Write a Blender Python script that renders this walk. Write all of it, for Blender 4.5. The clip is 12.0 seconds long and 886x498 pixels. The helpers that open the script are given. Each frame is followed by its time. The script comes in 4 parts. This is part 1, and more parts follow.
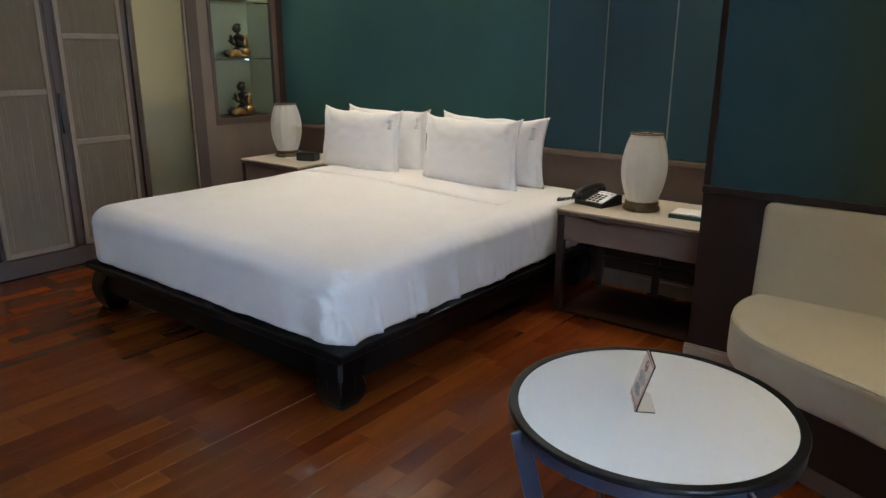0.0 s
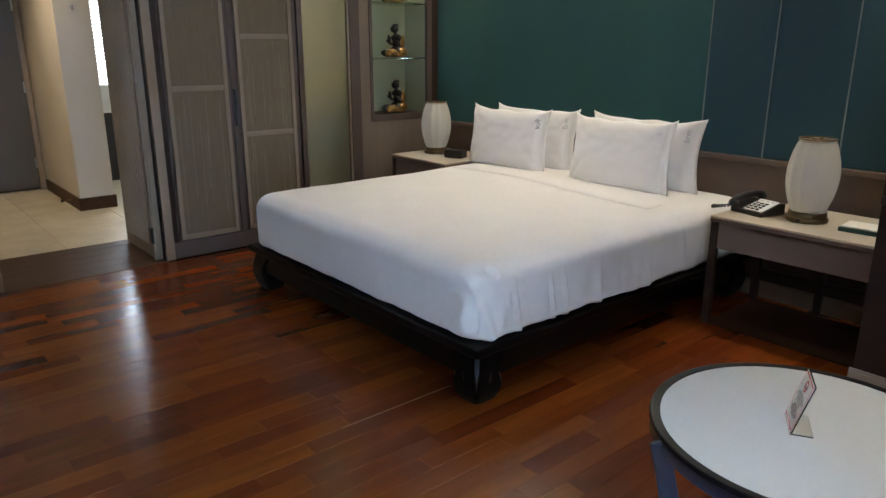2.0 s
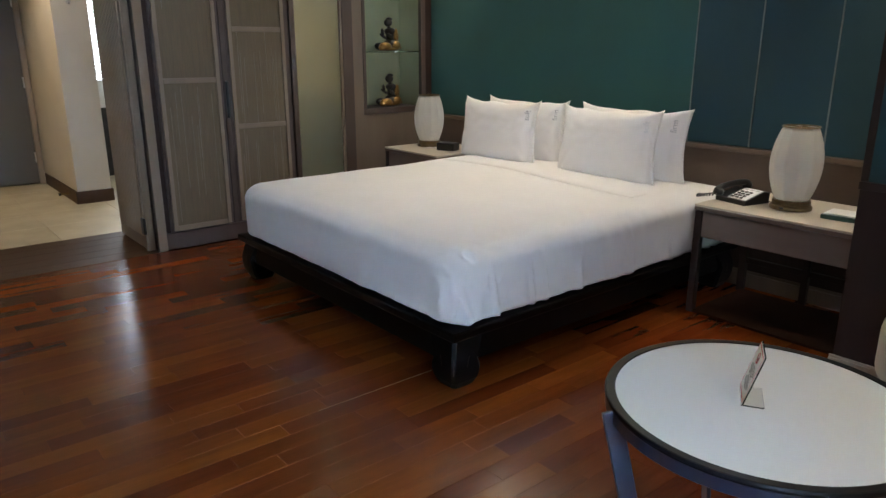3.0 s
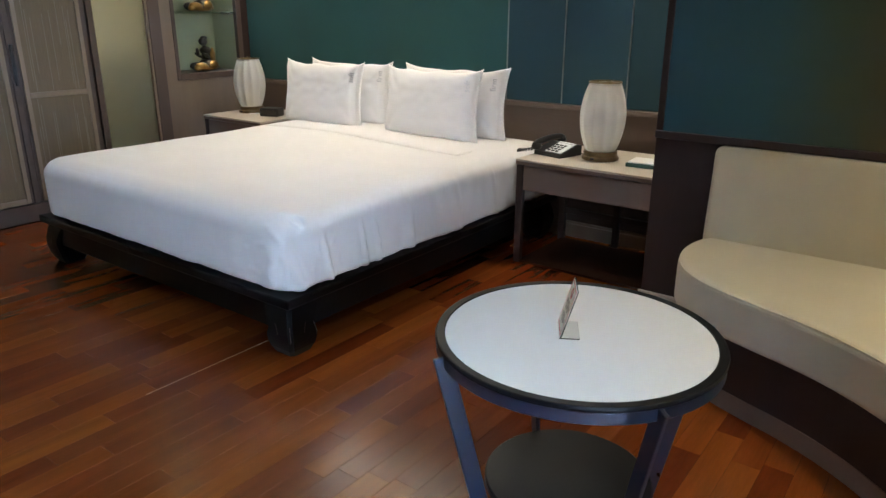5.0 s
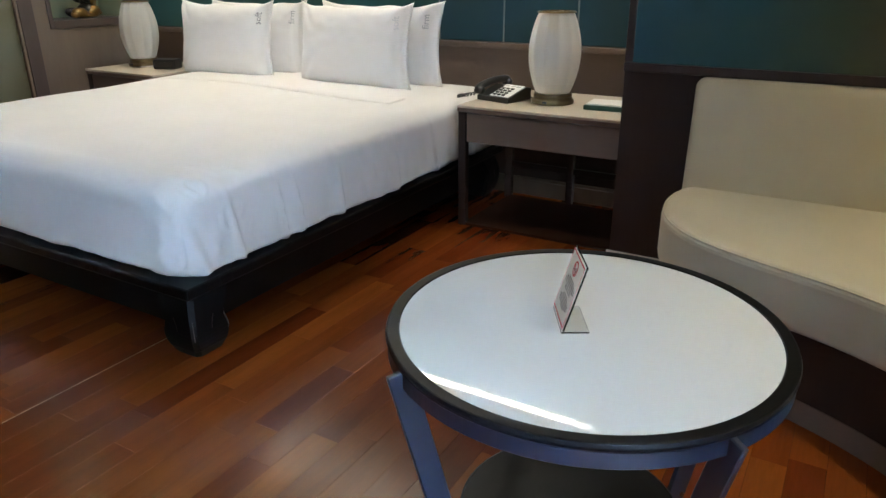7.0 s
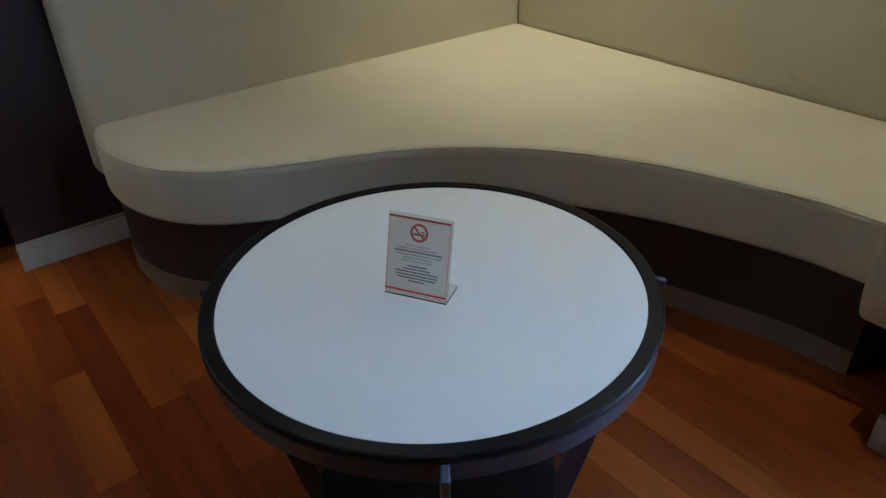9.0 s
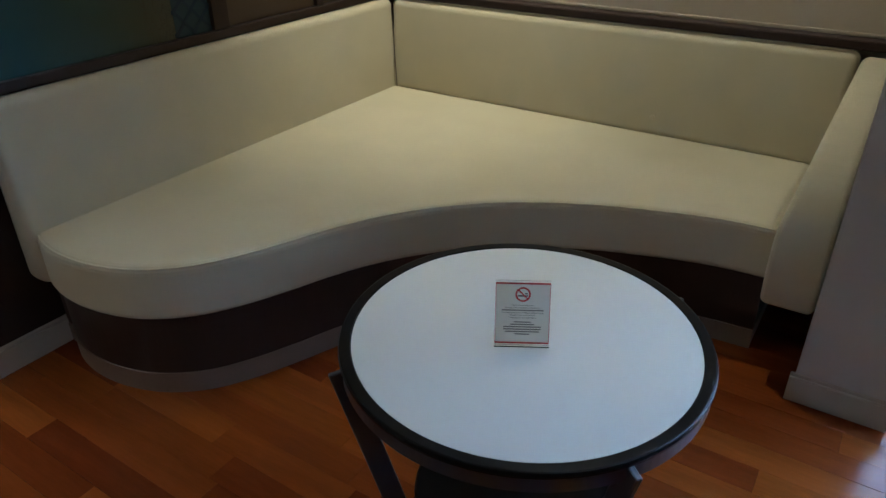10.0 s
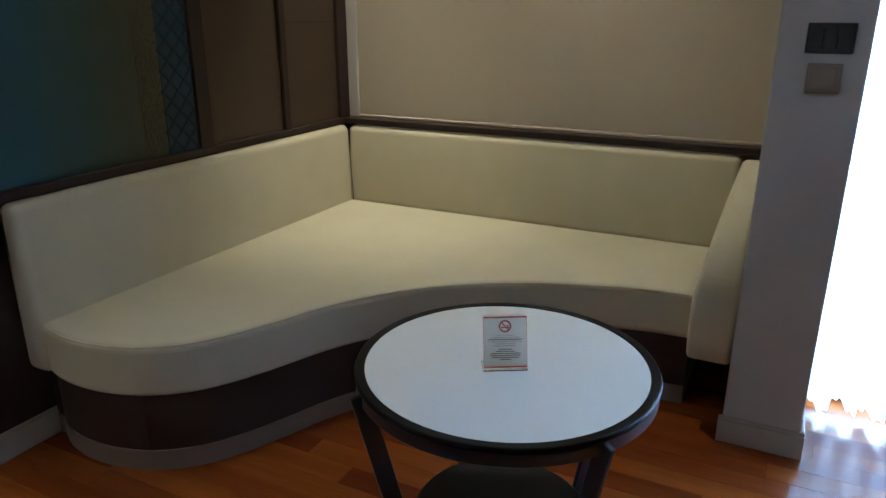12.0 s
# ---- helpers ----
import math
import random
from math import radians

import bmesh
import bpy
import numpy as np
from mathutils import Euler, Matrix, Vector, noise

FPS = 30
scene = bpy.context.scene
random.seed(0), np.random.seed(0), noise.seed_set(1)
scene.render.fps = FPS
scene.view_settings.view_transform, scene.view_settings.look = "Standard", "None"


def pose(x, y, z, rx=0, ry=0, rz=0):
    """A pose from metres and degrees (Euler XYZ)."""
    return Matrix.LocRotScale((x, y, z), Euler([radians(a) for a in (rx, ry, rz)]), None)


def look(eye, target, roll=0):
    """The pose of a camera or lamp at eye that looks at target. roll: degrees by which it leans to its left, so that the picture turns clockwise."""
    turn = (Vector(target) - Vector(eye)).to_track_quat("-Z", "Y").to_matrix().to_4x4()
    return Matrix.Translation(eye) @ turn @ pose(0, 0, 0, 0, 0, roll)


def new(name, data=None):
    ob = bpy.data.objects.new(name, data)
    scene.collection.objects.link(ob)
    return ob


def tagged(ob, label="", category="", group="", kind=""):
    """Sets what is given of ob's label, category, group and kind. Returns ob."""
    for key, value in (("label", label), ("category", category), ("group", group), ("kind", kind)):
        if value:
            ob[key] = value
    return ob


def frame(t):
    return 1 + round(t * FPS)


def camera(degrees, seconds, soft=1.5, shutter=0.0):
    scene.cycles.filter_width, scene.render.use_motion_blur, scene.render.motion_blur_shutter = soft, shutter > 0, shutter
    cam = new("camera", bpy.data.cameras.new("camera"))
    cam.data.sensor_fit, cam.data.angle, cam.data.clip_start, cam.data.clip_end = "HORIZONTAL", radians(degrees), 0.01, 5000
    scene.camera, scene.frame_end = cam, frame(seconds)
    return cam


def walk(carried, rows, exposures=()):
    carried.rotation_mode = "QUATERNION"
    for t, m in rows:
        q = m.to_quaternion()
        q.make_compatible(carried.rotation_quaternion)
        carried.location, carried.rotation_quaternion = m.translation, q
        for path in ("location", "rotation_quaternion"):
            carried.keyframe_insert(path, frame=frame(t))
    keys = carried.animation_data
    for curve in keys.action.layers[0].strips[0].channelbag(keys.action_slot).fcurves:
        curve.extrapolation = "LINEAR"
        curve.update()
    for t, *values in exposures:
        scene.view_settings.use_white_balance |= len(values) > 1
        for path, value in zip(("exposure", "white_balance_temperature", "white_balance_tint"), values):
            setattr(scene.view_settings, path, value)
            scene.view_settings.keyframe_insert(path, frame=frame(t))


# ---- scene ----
cam = camera(64.5, 12.0)

PATH = [
    (0, (1.865, -1.733, 1.397), (0.681, -0.220, 0.842), 0.2),
    (0.5, (1.853, -1.748, 1.404), (0.549, -0.338, 0.848), 0.1),
    (1, (1.851, -1.740, 1.392), (0.462, -0.413, 0.836), 0.1),
    (1.5, (1.853, -1.749, 1.388), (0.416, -0.474, 0.833), 0.2),
    (2, (1.863, -1.751, 1.389), (0.395, -0.512, 0.834), 0.1),
    (2.5, (1.896, -1.743, 1.387), (0.410, -0.524, 0.834), -0.1),
    (3, (1.964, -1.681, 1.332), (0.481, -0.458, 0.779), 0.0),
    (3.5, (1.995, -1.638, 1.280), (0.632, -0.282, 0.728), -0.1),
    (5.5, (1.980, -1.661, 1.306), (0.854, -0.139, 0.663), 0.2),
    (6, (1.956, -1.640, 1.281), (0.834, -0.114, 0.639), 0.0),
    (6.5, (1.862, -1.547, 1.243), (0.766, -0.011, 0.579), -0.0),
    (7, (1.672, -1.292, 1.143), (0.726, 0.308, 0.405), -0.4),
    (7.3, (1.566, -1.206, 1.097), (0.878, 0.413, 0.145), -0.4),
    (7.5, (1.492, -1.180, 1.103), (0.980, 0.479, 0.111), -0.9),
    (9.3, (0.688, -0.864, 1.199), (1.905, 0.304, 0.125), -1.3),
    (9.5, (0.607, -0.800, 1.219), (1.912, 0.269, 0.143), -1.2),
    (10, (0.373, -0.697, 1.352), (1.827, 0.261, 0.367), -0.5),
    (10.5, (0.065, -0.772, 1.376), (1.689, 0.177, 0.696), -0.2),
    (11, (-0.046, -0.792, 1.362), (1.627, 0.096, 0.722), -0.1),
    (11.5, (-0.043, -0.787, 1.336), (1.647, 0.072, 0.699), 0.0),
    (12, (-0.004, -0.753, 1.325), (1.691, 0.096, 0.688), 0.0),
]
EXPO = [(0.0, -0.13, 6440, 10), (3.0, -0.15, 6440, 10), (5.3, 0.27, 6290, 9), (7.6, 0.13, 6080, 5), (9.3, -0.45, 5390, 4), (10.7, -0.42, 5380, 4), (12.0, -0.38, 5430, 5)]
walk(cam, [(t, look(eye, target, roll)) for t, eye, target, roll in PATH], EXPO)

# ---- world and light ----
world = bpy.data.worlds.new("world")
scene.world = world
world.use_nodes = True
wn = world.node_tree
sky = wn.nodes.new("ShaderNodeTexSky")
sky.sky_type = "NISHITA"
sky.sun_disc = False
sky.sun_elevation = radians(40)
sky.sun_rotation = radians(200)
wn.links.new(sky.outputs[0], wn.nodes["Background"].inputs[0])
wn.nodes["Background"].inputs[1].default_value = 0.12


def lamp(name, kind, m, power, colour, size=0.1, size_y=None, spot=60, blend=0.6):
    data = bpy.data.lights.new(name, kind)
    data.energy, data.color = power, colour
    if kind == "AREA":
        data.shape = "RECTANGLE"
        data.size, data.size_y = size, size_y or size
    else:
        data.shadow_soft_size = size
    if kind == "SPOT":
        data.spot_size, data.spot_blend = radians(spot), blend
    ob = new(name, data)
    ob.matrix_world = m
    return ob


CEIL = 2.6
# daylight in the two window openings
lamp("window_daylight", "AREA", look((2.63, -1.6, 1.25), (0, -1.6, 1.25)), 275, (0.50, 0.70, 1.0), 1.38, 2.36)
lamp("bathroom_daylight", "AREA", look((-6.85, 0.9, 1.5), (-5.0, 0.7, 1.2)), 90, (0.8, 0.9, 1.0), 1.2, 1.2)
# lamps of the rooms, and two added fills noted below
for x, y, power, cone in ((2.79, 1.04, 135, 56), (2.68, 0.15, 100, 92)):
    lamp("sofa_downlight_lamp", "SPOT", look((x, y, CEIL - 0.03), (x, y, 0)), power, (1.0, 0.86, 0.58), 0.01, spot=cone, blend=1.0)
# Added fill for the sofa's west end; no spotlight is known here.
lamp("sofa_downlight_lamp", "SPOT", look((1.75, 0.95, CEIL - 0.03), (1.78, 0.80, 0)), 25, (1.0, 0.86, 0.58), 0.01, spot=96, blend=1.0)
for x, power in ((0.74, 75), (-2.4, 32)):
    lamp("bedside_downlight_lamp", "SPOT", look((x, 1.86, CEIL - 0.03), (x, 1.80, 0)), power, (1.0, 0.88, 0.68), 0.02, spot=52, blend=0.8)
# Unseen lamp added to brighten the ledge through the frosted glass.
lamp("bathroom_downlight_lamp", "SPOT", look((-3.0, 1.1, CEIL - 0.03), (-3.12, 1.1, 0)), 46, (1.0, 0.88, 0.64), 0.03, spot=125, blend=0.8)
for x, y in ((-1.6, 0.95), (-0.35, 0.95)):
    lamp("bed_downlight_lamp", "SPOT", look((x, y, CEIL - 0.03), (x, y + 0.05, 0)), 38, (1.0, 0.88, 0.74), 0.03, spot=96, blend=0.9)
lamp("foyer_downlight_lamp", "SPOT", look((-4.6, -0.8, CEIL - 0.03), (-4.6, -0.8, 0)), 80, (1.0, 0.82, 0.6), 0.05, spot=120, blend=0.7)
lamp("niche_downlight_lamp", "SPOT", look((-2.9, 1.75, 2.24), (-2.9, 1.75, 0)), 6, (1.0, 0.93, 0.75), 0.02, spot=80, blend=0.6)
lamp("headboard_cove_lamp", "AREA", look((-1.05, 2.0, 2.44), (-1.05, 2.06, 0)), 22, (1.0, 0.85, 0.65), 3.3, 0.04)


# ---- materials ----
def material(name, colour, rough=0.6, metal=0.0, vary=0.12, scale=12.0, stretch=(1, 1, 1), bump=0.0, bump_scale=80.0, fine=0.0, coat=0.0, spread=None, sheen=0.0, trans=0.0, spec=0.5):
    """A principled material with noise at two scales in colour, roughness and relief. spread: 'object' or 'island' shifts brightness piece by piece."""
    mat = bpy.data.materials.new(name)
    mat.use_nodes = True
    nt = mat.node_tree
    n, l = nt.nodes, nt.links
    bsdf = n["Principled BSDF"]
    bsdf.inputs["Roughness"].default_value = rough
    bsdf.inputs["Metallic"].default_value = metal
    bsdf.inputs["Specular IOR Level"].default_value = spec
    bsdf.inputs["Coat Weight"].default_value = coat
    bsdf.inputs["Coat Roughness"].default_value = 0.15
    bsdf.inputs["Sheen Weight"].default_value = sheen
    coord = n.new("ShaderNodeTexCoord")
    mapping = n.new("ShaderNodeMapping")
    mapping.inputs["Scale"].default_value = stretch
    l.new(coord.outputs["Object"], mapping.inputs[0])
    vec = mapping.outputs[0]
    rand = None
    if spread:
        if spread == "object":
            src = n.new("ShaderNodeObjectInfo").outputs["Random"]
        else:
            src = n.new("ShaderNodeNewGeometry").outputs["Random Per Island"]
        off = n.new("ShaderNodeVectorMath")
        off.operation = "MULTIPLY_ADD"
        l.new(src, off.inputs[0])
        off.inputs[1].default_value = (31, 17, 23)
        l.new(vec, off.inputs[2])
        vec, rand = off.outputs[0], src
    big = n.new("ShaderNodeTexNoise")
    big.inputs["Scale"].default_value = scale
    big.inputs["Detail"].default_value = 2 if spread else 5
    small = n.new("ShaderNodeTexNoise")
    small.inputs["Scale"].default_value = bump_scale
    small.inputs["Detail"].default_value = 3
    for node in (big, small):
        l.new(vec, node.inputs["Vector"])
    mix = n.new("ShaderNodeMath")
    mix.operation = "MULTIPLY_ADD"
    l.new(small.outputs[0], mix.inputs[0])
    mix.inputs[1].default_value = fine
    l.new(big.outputs[0], mix.inputs[2])
    ramp = n.new("ShaderNodeValToRGB")
    l.new(mix.outputs[0], ramp.inputs[0])
    c = Vector(colour)
    ramp.color_ramp.elements[0].position = 0.3
    ramp.color_ramp.elements[1].position = 0.7 + fine
    ramp.color_ramp.elements[0].color = (*(c * (1 - vary)), 1)
    ramp.color_ramp.elements[1].color = (*(c * (1 + vary)), 1)
    col = ramp.outputs[0]
    if rand is not None:
        hsv = n.new("ShaderNodeHueSaturation")
        rng = n.new("ShaderNodeMapRange")
        l.new(rand, rng.inputs[0])
        rng.inputs[3].default_value, rng.inputs[4].default_value = 0.66, 1.32
        l.new(rng.outputs[0], hsv.inputs["Value"])
        hue = n.new("ShaderNodeMapRange")
        l.new(rand, hue.inputs[0])
        hue.inputs[3].default_value, hue.inputs[4].default_value = 0.499, 0.512
        l.new(hue.outputs[0], hsv.inputs["Hue"])
        l.new(col, hsv.inputs["Color"])
        col = hsv.outputs[0]
    l.new(col, bsdf.inputs["Base Color"])
    rr = n.new("ShaderNodeMapRange")
    l.new(big.outputs[0], rr.inputs[0])
    rr.inputs[3].default_value, rr.inputs[4].default_value = max(rough * 0.8, 0.01), min(rough * 1.2, 1)
    l.new(rr.outputs[0], bsdf.inputs["Roughness"])
    if bump:
        b = n.new("ShaderNodeBump")
        b.inputs["Strength"].default_value = bump
        b.inputs["Distance"].default_value = 0.002
        l.new(small.outputs[0], b.inputs["Height"])
        l.new(b.outputs[0], bsdf.inputs["Normal"])
    if trans:
        tr = n.new("ShaderNodeBsdfTranslucent")
        l.new(col, tr.inputs[0])
        ms = n.new("ShaderNodeMixShader")
        ms.inputs[0].default_value = trans
        l.new(bsdf.outputs[0], ms.inputs[1])
        l.new(tr.outputs[0], ms.inputs[2])
        l.new(ms.outputs[0], n["Material Output"].inputs[0])
    return mat


def glass(name, colour=(1, 1, 1), rough=0.0, ior=1.45):
    mat = bpy.data.materials.new(name)
    mat.use_nodes = True
    b = mat.node_tree.nodes["Principled BSDF"]
    b.inputs["Base Color"].default_value = (*colour, 1)
    b.inputs["Transmission Weight"].default_value = 1
    b.inputs["Roughness"].default_value = rough
    b.inputs["IOR"].default_value = ior
    return mat


def glow(name, colour, power):
    mat = bpy.data.materials.new(name)
    mat.use_nodes = True
    b = mat.node_tree.nodes["Principled BSDF"]
    b.inputs["Base Color"].default_value = (*colour, 1)
    b.inputs["Emission Color"].default_value = (*colour, 1)
    b.inputs["Emission Strength"].default_value = power
    return mat


def textile_gradient(name, stops, axis_from, axis_to):
    """Dyed wall textile whose colour runs along x through the stops, with a fine woven relief."""
    mat = material(name, (0.03, 0.07, 0.07), 0.75, vary=0.1, scale=3, bump=0.25, bump_scale=500)
    n, l = mat.node_tree.nodes, mat.node_tree.links
    geo = n.new("ShaderNodeNewGeometry")
    sep = n.new("ShaderNodeSeparateXYZ")
    l.new(geo.outputs["Position"], sep.inputs[0])
    rng = n.new("ShaderNodeMapRange")
    l.new(sep.outputs[0], rng.inputs[0])
    rng.inputs[1].default_value, rng.inputs[2].default_value = axis_from, axis_to
    ramp = n.new("ShaderNodeValToRGB")
    l.new(rng.outputs[0], ramp.inputs[0])
    els = ramp.color_ramp.elements
    els[0].position, els[0].color = stops[0][0], (*stops[0][1], 1)
    els[1].position, els[1].color = stops[-1][0], (*stops[-1][1], 1)
    for p, c in stops[1:-1]:
        e = els.new(p)
        e.color = (*c, 1)
    l.new(ramp.outputs[0], n["Principled BSDF"].inputs["Base Color"])
    return mat


M = dict(
    plaster=material("cream_plaster", (0.62, 0.56, 0.46), 0.85, vary=0.04, scale=3, bump=0.15, bump_scale=150),
    ceiling=material("white_ceiling_paint", (0.75, 0.73, 0.69), 0.9, vary=0.03, scale=2, bump=0.1),
    pillar=material("grey_beige_paint", (0.45, 0.41, 0.38), 0.8, vary=0.04, scale=4, bump=0.2, bump_scale=220),
    baseboard=material("taupe_baseboard_paint", (0.40, 0.355, 0.295), 0.45, vary=0.06, scale=6, bump=0.1),
    plank=material("reddish_hardwood", (0.138, 0.0285, 0.0068), 0.20, vary=0.30, scale=1.8, stretch=(10, 1, 1), bump_scale=14, fine=0.4, spec=0.25, spread="object"),
    plank_joined=material("reddish_hardwood_joined", (0.138, 0.0285, 0.0068), 0.20, vary=0.30, scale=1.8, stretch=(10, 1, 1), bump_scale=14, fine=0.4, spec=0.25, spread="island"),
    # Filler between the boards; also paints the shade under the bedside tables.
    screed_and_shade=material("dark_joint_filler_and_shade", (0.03, 0.012, 0.006), 0.85, spec=0.1),
    threshold=material("dark_threshold_wood", (0.075, 0.042, 0.024), 0.45, vary=0.3, scale=4, stretch=(8, 1, 1), bump=0.1, fine=0.3, spec=0.1),
    tile=material("cream_floor_tile", (0.62, 0.55, 0.40), 0.25, vary=0.07, scale=4, bump=0.05),
    teal=material("teal_silk_wallcovering", (0.016, 0.088, 0.085), 0.7, vary=0.12, scale=2.5, stretch=(1, 1, 0.4), bump=0.25, bump_scale=450, sheen=0.1),
    navy=material("navy_silk_wallcovering", (0.010, 0.054, 0.076), 0.7, vary=0.12, scale=2.5, stretch=(1, 1, 0.4), bump=0.25, bump_scale=450, sheen=0.1),
    seam=material("pale_metal_trim", (0.24, 0.26, 0.26), 0.4, metal=0.5),
    taupe=material("taupe_oak_veneer", (0.16, 0.121, 0.09), 0.5, vary=0.22, scale=6, stretch=(1, 1, 0.12), bump=0.15, bump_scale=120, fine=0.3),
    taupe_flat=material("taupe_oak_veneer_level_grain", (0.155, 0.108, 0.082), 0.5, vary=0.2, scale=6, stretch=(0.12, 1, 1), bump=0.15, bump_scale=120, fine=0.3),
    pale_frame=material("limed_wood_frame", (0.238, 0.183, 0.130), 0.5, vary=0.16, scale=8, stretch=(1, 1, 0.15), bump=0.15, fine=0.3),
    strand=material("pale_fibre_strand", (0.27, 0.225, 0.17), 0.8),
    stile=material("dark_taupe_wood", (0.072, 0.051, 0.043), 0.5, vary=0.2, scale=8, stretch=(1, 1, 0.15), bump=0.1, fine=0.3),
    espresso=material("espresso_wood", (0.032, 0.019, 0.016), 0.5, spec=0.25, vary=0.25, scale=7, stretch=(1, 1, 0.15), bump=0.1, fine=0.3),
    woven=material("woven_fibre_panel", (0.142, 0.108, 0.064), 0.8, vary=0.22, scale=10, stretch=(1, 9, 0.6), bump=0.5, bump_scale=160, fine=0.5),
    rib=material("ribbed_taupe_lacquer", (0.31, 0.24, 0.165), 0.45, vary=0.1, scale=5, bump=0.05),
    frosted=glass("frosted_green_glass", (0.82, 0.86, 0.74), 0.45),
    clear=glass("clear_glass", (0.85, 0.97, 0.92)),
    acrylic=glass("clear_acrylic", (0.97, 0.98, 1.0)),
    niche=material("pale_niche_lining", (0.33, 0.35, 0.23), 0.35, vary=0.06, scale=3),
    linen=material("white_bed_linen", (0.83, 0.81, 0.78), 0.85, vary=0.02, scale=5, bump=0.12, bump_scale=350, sheen=0.15),
    lacquer=material("black_lacquered_wood", (0.005, 0.0045, 0.0045), 0.33, vary=0.25, scale=10, bump=0.03, spec=0.13),
    pale_joint=material("pale_board_edge", (0.27, 0.15, 0.085), 0.4),
    worn=material("worn_edge_wood", (0.09, 0.07, 0.06), 0.5),
    stone_top=material("beige_stone_top", (0.50, 0.44, 0.36), 0.3, vary=0.08, scale=14, fine=0.3),
    bronze=material("aged_bronze", (0.20, 0.145, 0.075), 0.35, metal=0.9, vary=0.25, scale=20),
    shade=material("white_silk_lampshade", (0.88, 0.87, 0.83), 0.8, vary=0.04, scale=6, stretch=(1, 1, 0.2), bump=0.2, bump_scale=260, trans=0.3),
    black=material("black_plastic", (0.012, 0.012, 0.014), 0.35, vary=0.1),
    white_plastic=material("white_plastic", (0.75, 0.75, 0.76), 0.4, vary=0.03),
    paper=material("white_paper", (0.88, 0.88, 0.87), 0.7, vary=0.02),
    card=material("white_printed_card", (0.9, 0.9, 0.89), 0.7, vary=0.01, trans=0.6),
    green_tray=material("dark_green_leather_tray", (0.012, 0.06, 0.052), 0.5, vary=0.15, bump=0.1),
    gold=material("worn_gilding", (0.42, 0.25, 0.09), 0.32, metal=1.0, vary=0.35, scale=25, bump=0.3),
    dark_bronze=material("dark_patina", (0.012, 0.01, 0.009), 0.35, vary=0.3, scale=20),
    upholstery=material("beige_woven_upholstery", (0.47, 0.415, 0.29), 0.9, vary=0.06, scale=5, bump=0.45, bump_scale=420, fine=0.1, sheen=0.2),
    tan=material("tan_leather_panel", (0.054, 0.031, 0.017), 0.55, vary=0.1, scale=4, bump=0.1),
    blind=material("cream_blackout_blind", (0.46, 0.385, 0.285), 0.85, vary=0.03, scale=3, bump=0.2, bump_scale=300, trans=0.006),
    # Black steel; the blue tint paints in the window's reflection.
    satin=material("black_satin_steel_blue_reflection", (0.012, 0.018, 0.034), 0.30, vary=0.1, scale=15, spec=0.8),
    iron=material("black_powder_coated_steel", (0.007, 0.007, 0.008), 0.36, vary=0.15, scale=15, bump=0.05, spec=0.15),
    table_glass=material("white_back_painted_glass", (0.74, 0.73, 0.685), 0.02, vary=0.01, scale=2),
    sheer=material("white_sheer_fabric", (0.9, 0.91, 0.93), 0.9, vary=0.02, trans=0.6),
    grey_door=material("grey_door_paint", (0.075, 0.068, 0.055), 0.5, vary=0.06, scale=4, bump=0.05),
    steel=material("brushed_steel", (0.5, 0.48, 0.45), 0.3, metal=1.0, vary=0.1),
    red=material("red_print", (0.55, 0.05, 0.07), 0.6),
    ink=material("grey_print", (0.2, 0.2, 0.21), 0.7),
    ink_faint=material("faint_grey_print", (0.66, 0.66, 0.66), 0.8),
    ink_pale=material("pale_grey_print", (0.42, 0.42, 0.42), 0.8),
    dark_stone=material("dark_bathroom_stone", (0.03, 0.026, 0.022), 0.3, vary=0.2),
    towel=material("white_towel", (0.8, 0.79, 0.76), 0.95, vary=0.05, bump=0.6, bump_scale=250),
    outside=glow("outside_daylight", (0.82, 0.92, 1.0), 9.0),
    lens=glow("lit_lamp_lens", (1.0, 0.9, 0.72), 7.0),
    strip=glow("lit_led_strip", (1.0, 0.88, 0.7), 9.0),
    stitch=material("olive_thread", (0.06, 0.048, 0.026), 0.8),
    pattern=material("blue_woven_border", (0.014, 0.034, 0.046), 0.75, vary=0.2, scale=40, bump=0.4, bump_scale=300),
    pattern_dark=material("dark_blue_lattice", (0.006, 0.02, 0.04), 0.75, vary=0.2, bump=0.3),
    artwork=textile_gradient("dyed_wall_textile", [(0.0, (0.012, 0.055, 0.07)), (0.42, (0.014, 0.06, 0.065)), (0.7, (0.03, 0.052, 0.032)), (0.88, (0.05, 0.05, 0.026)), (1.0, (0.075, 0.062, 0.03))], 0.95, 1.85),
)


# ---- mesh helpers ----
def solid(x0, x1, y0, y1, z0, z1, bevel=0.0, seg=2, bm=None):
    own = bmesh.new()
    bmesh.ops.create_cube(own, size=1, matrix=Matrix.Translation(((x0 + x1) / 2, (y0 + y1) / 2, (z0 + z1) / 2)) @ Matrix.Diagonal((x1 - x0, y1 - y0, z1 - z0, 1)))
    if bevel:
        bmesh.ops.bevel(own, geom=own.edges[:], offset=bevel, segments=seg, profile=0.5, affect="EDGES")
    if bm is None:
        return own
    join(bm, own)
    return bm


def join(bm, other, m=None):
    """Adds other to bm, moved by m, and frees it."""
    if m is not None:
        bmesh.ops.transform(other, matrix=m, verts=other.verts[:])
    mesh = bpy.data.meshes.new("join")
    other.to_mesh(mesh)
    other.free()
    bm.from_mesh(mesh)
    bpy.data.meshes.remove(mesh)
    return bm


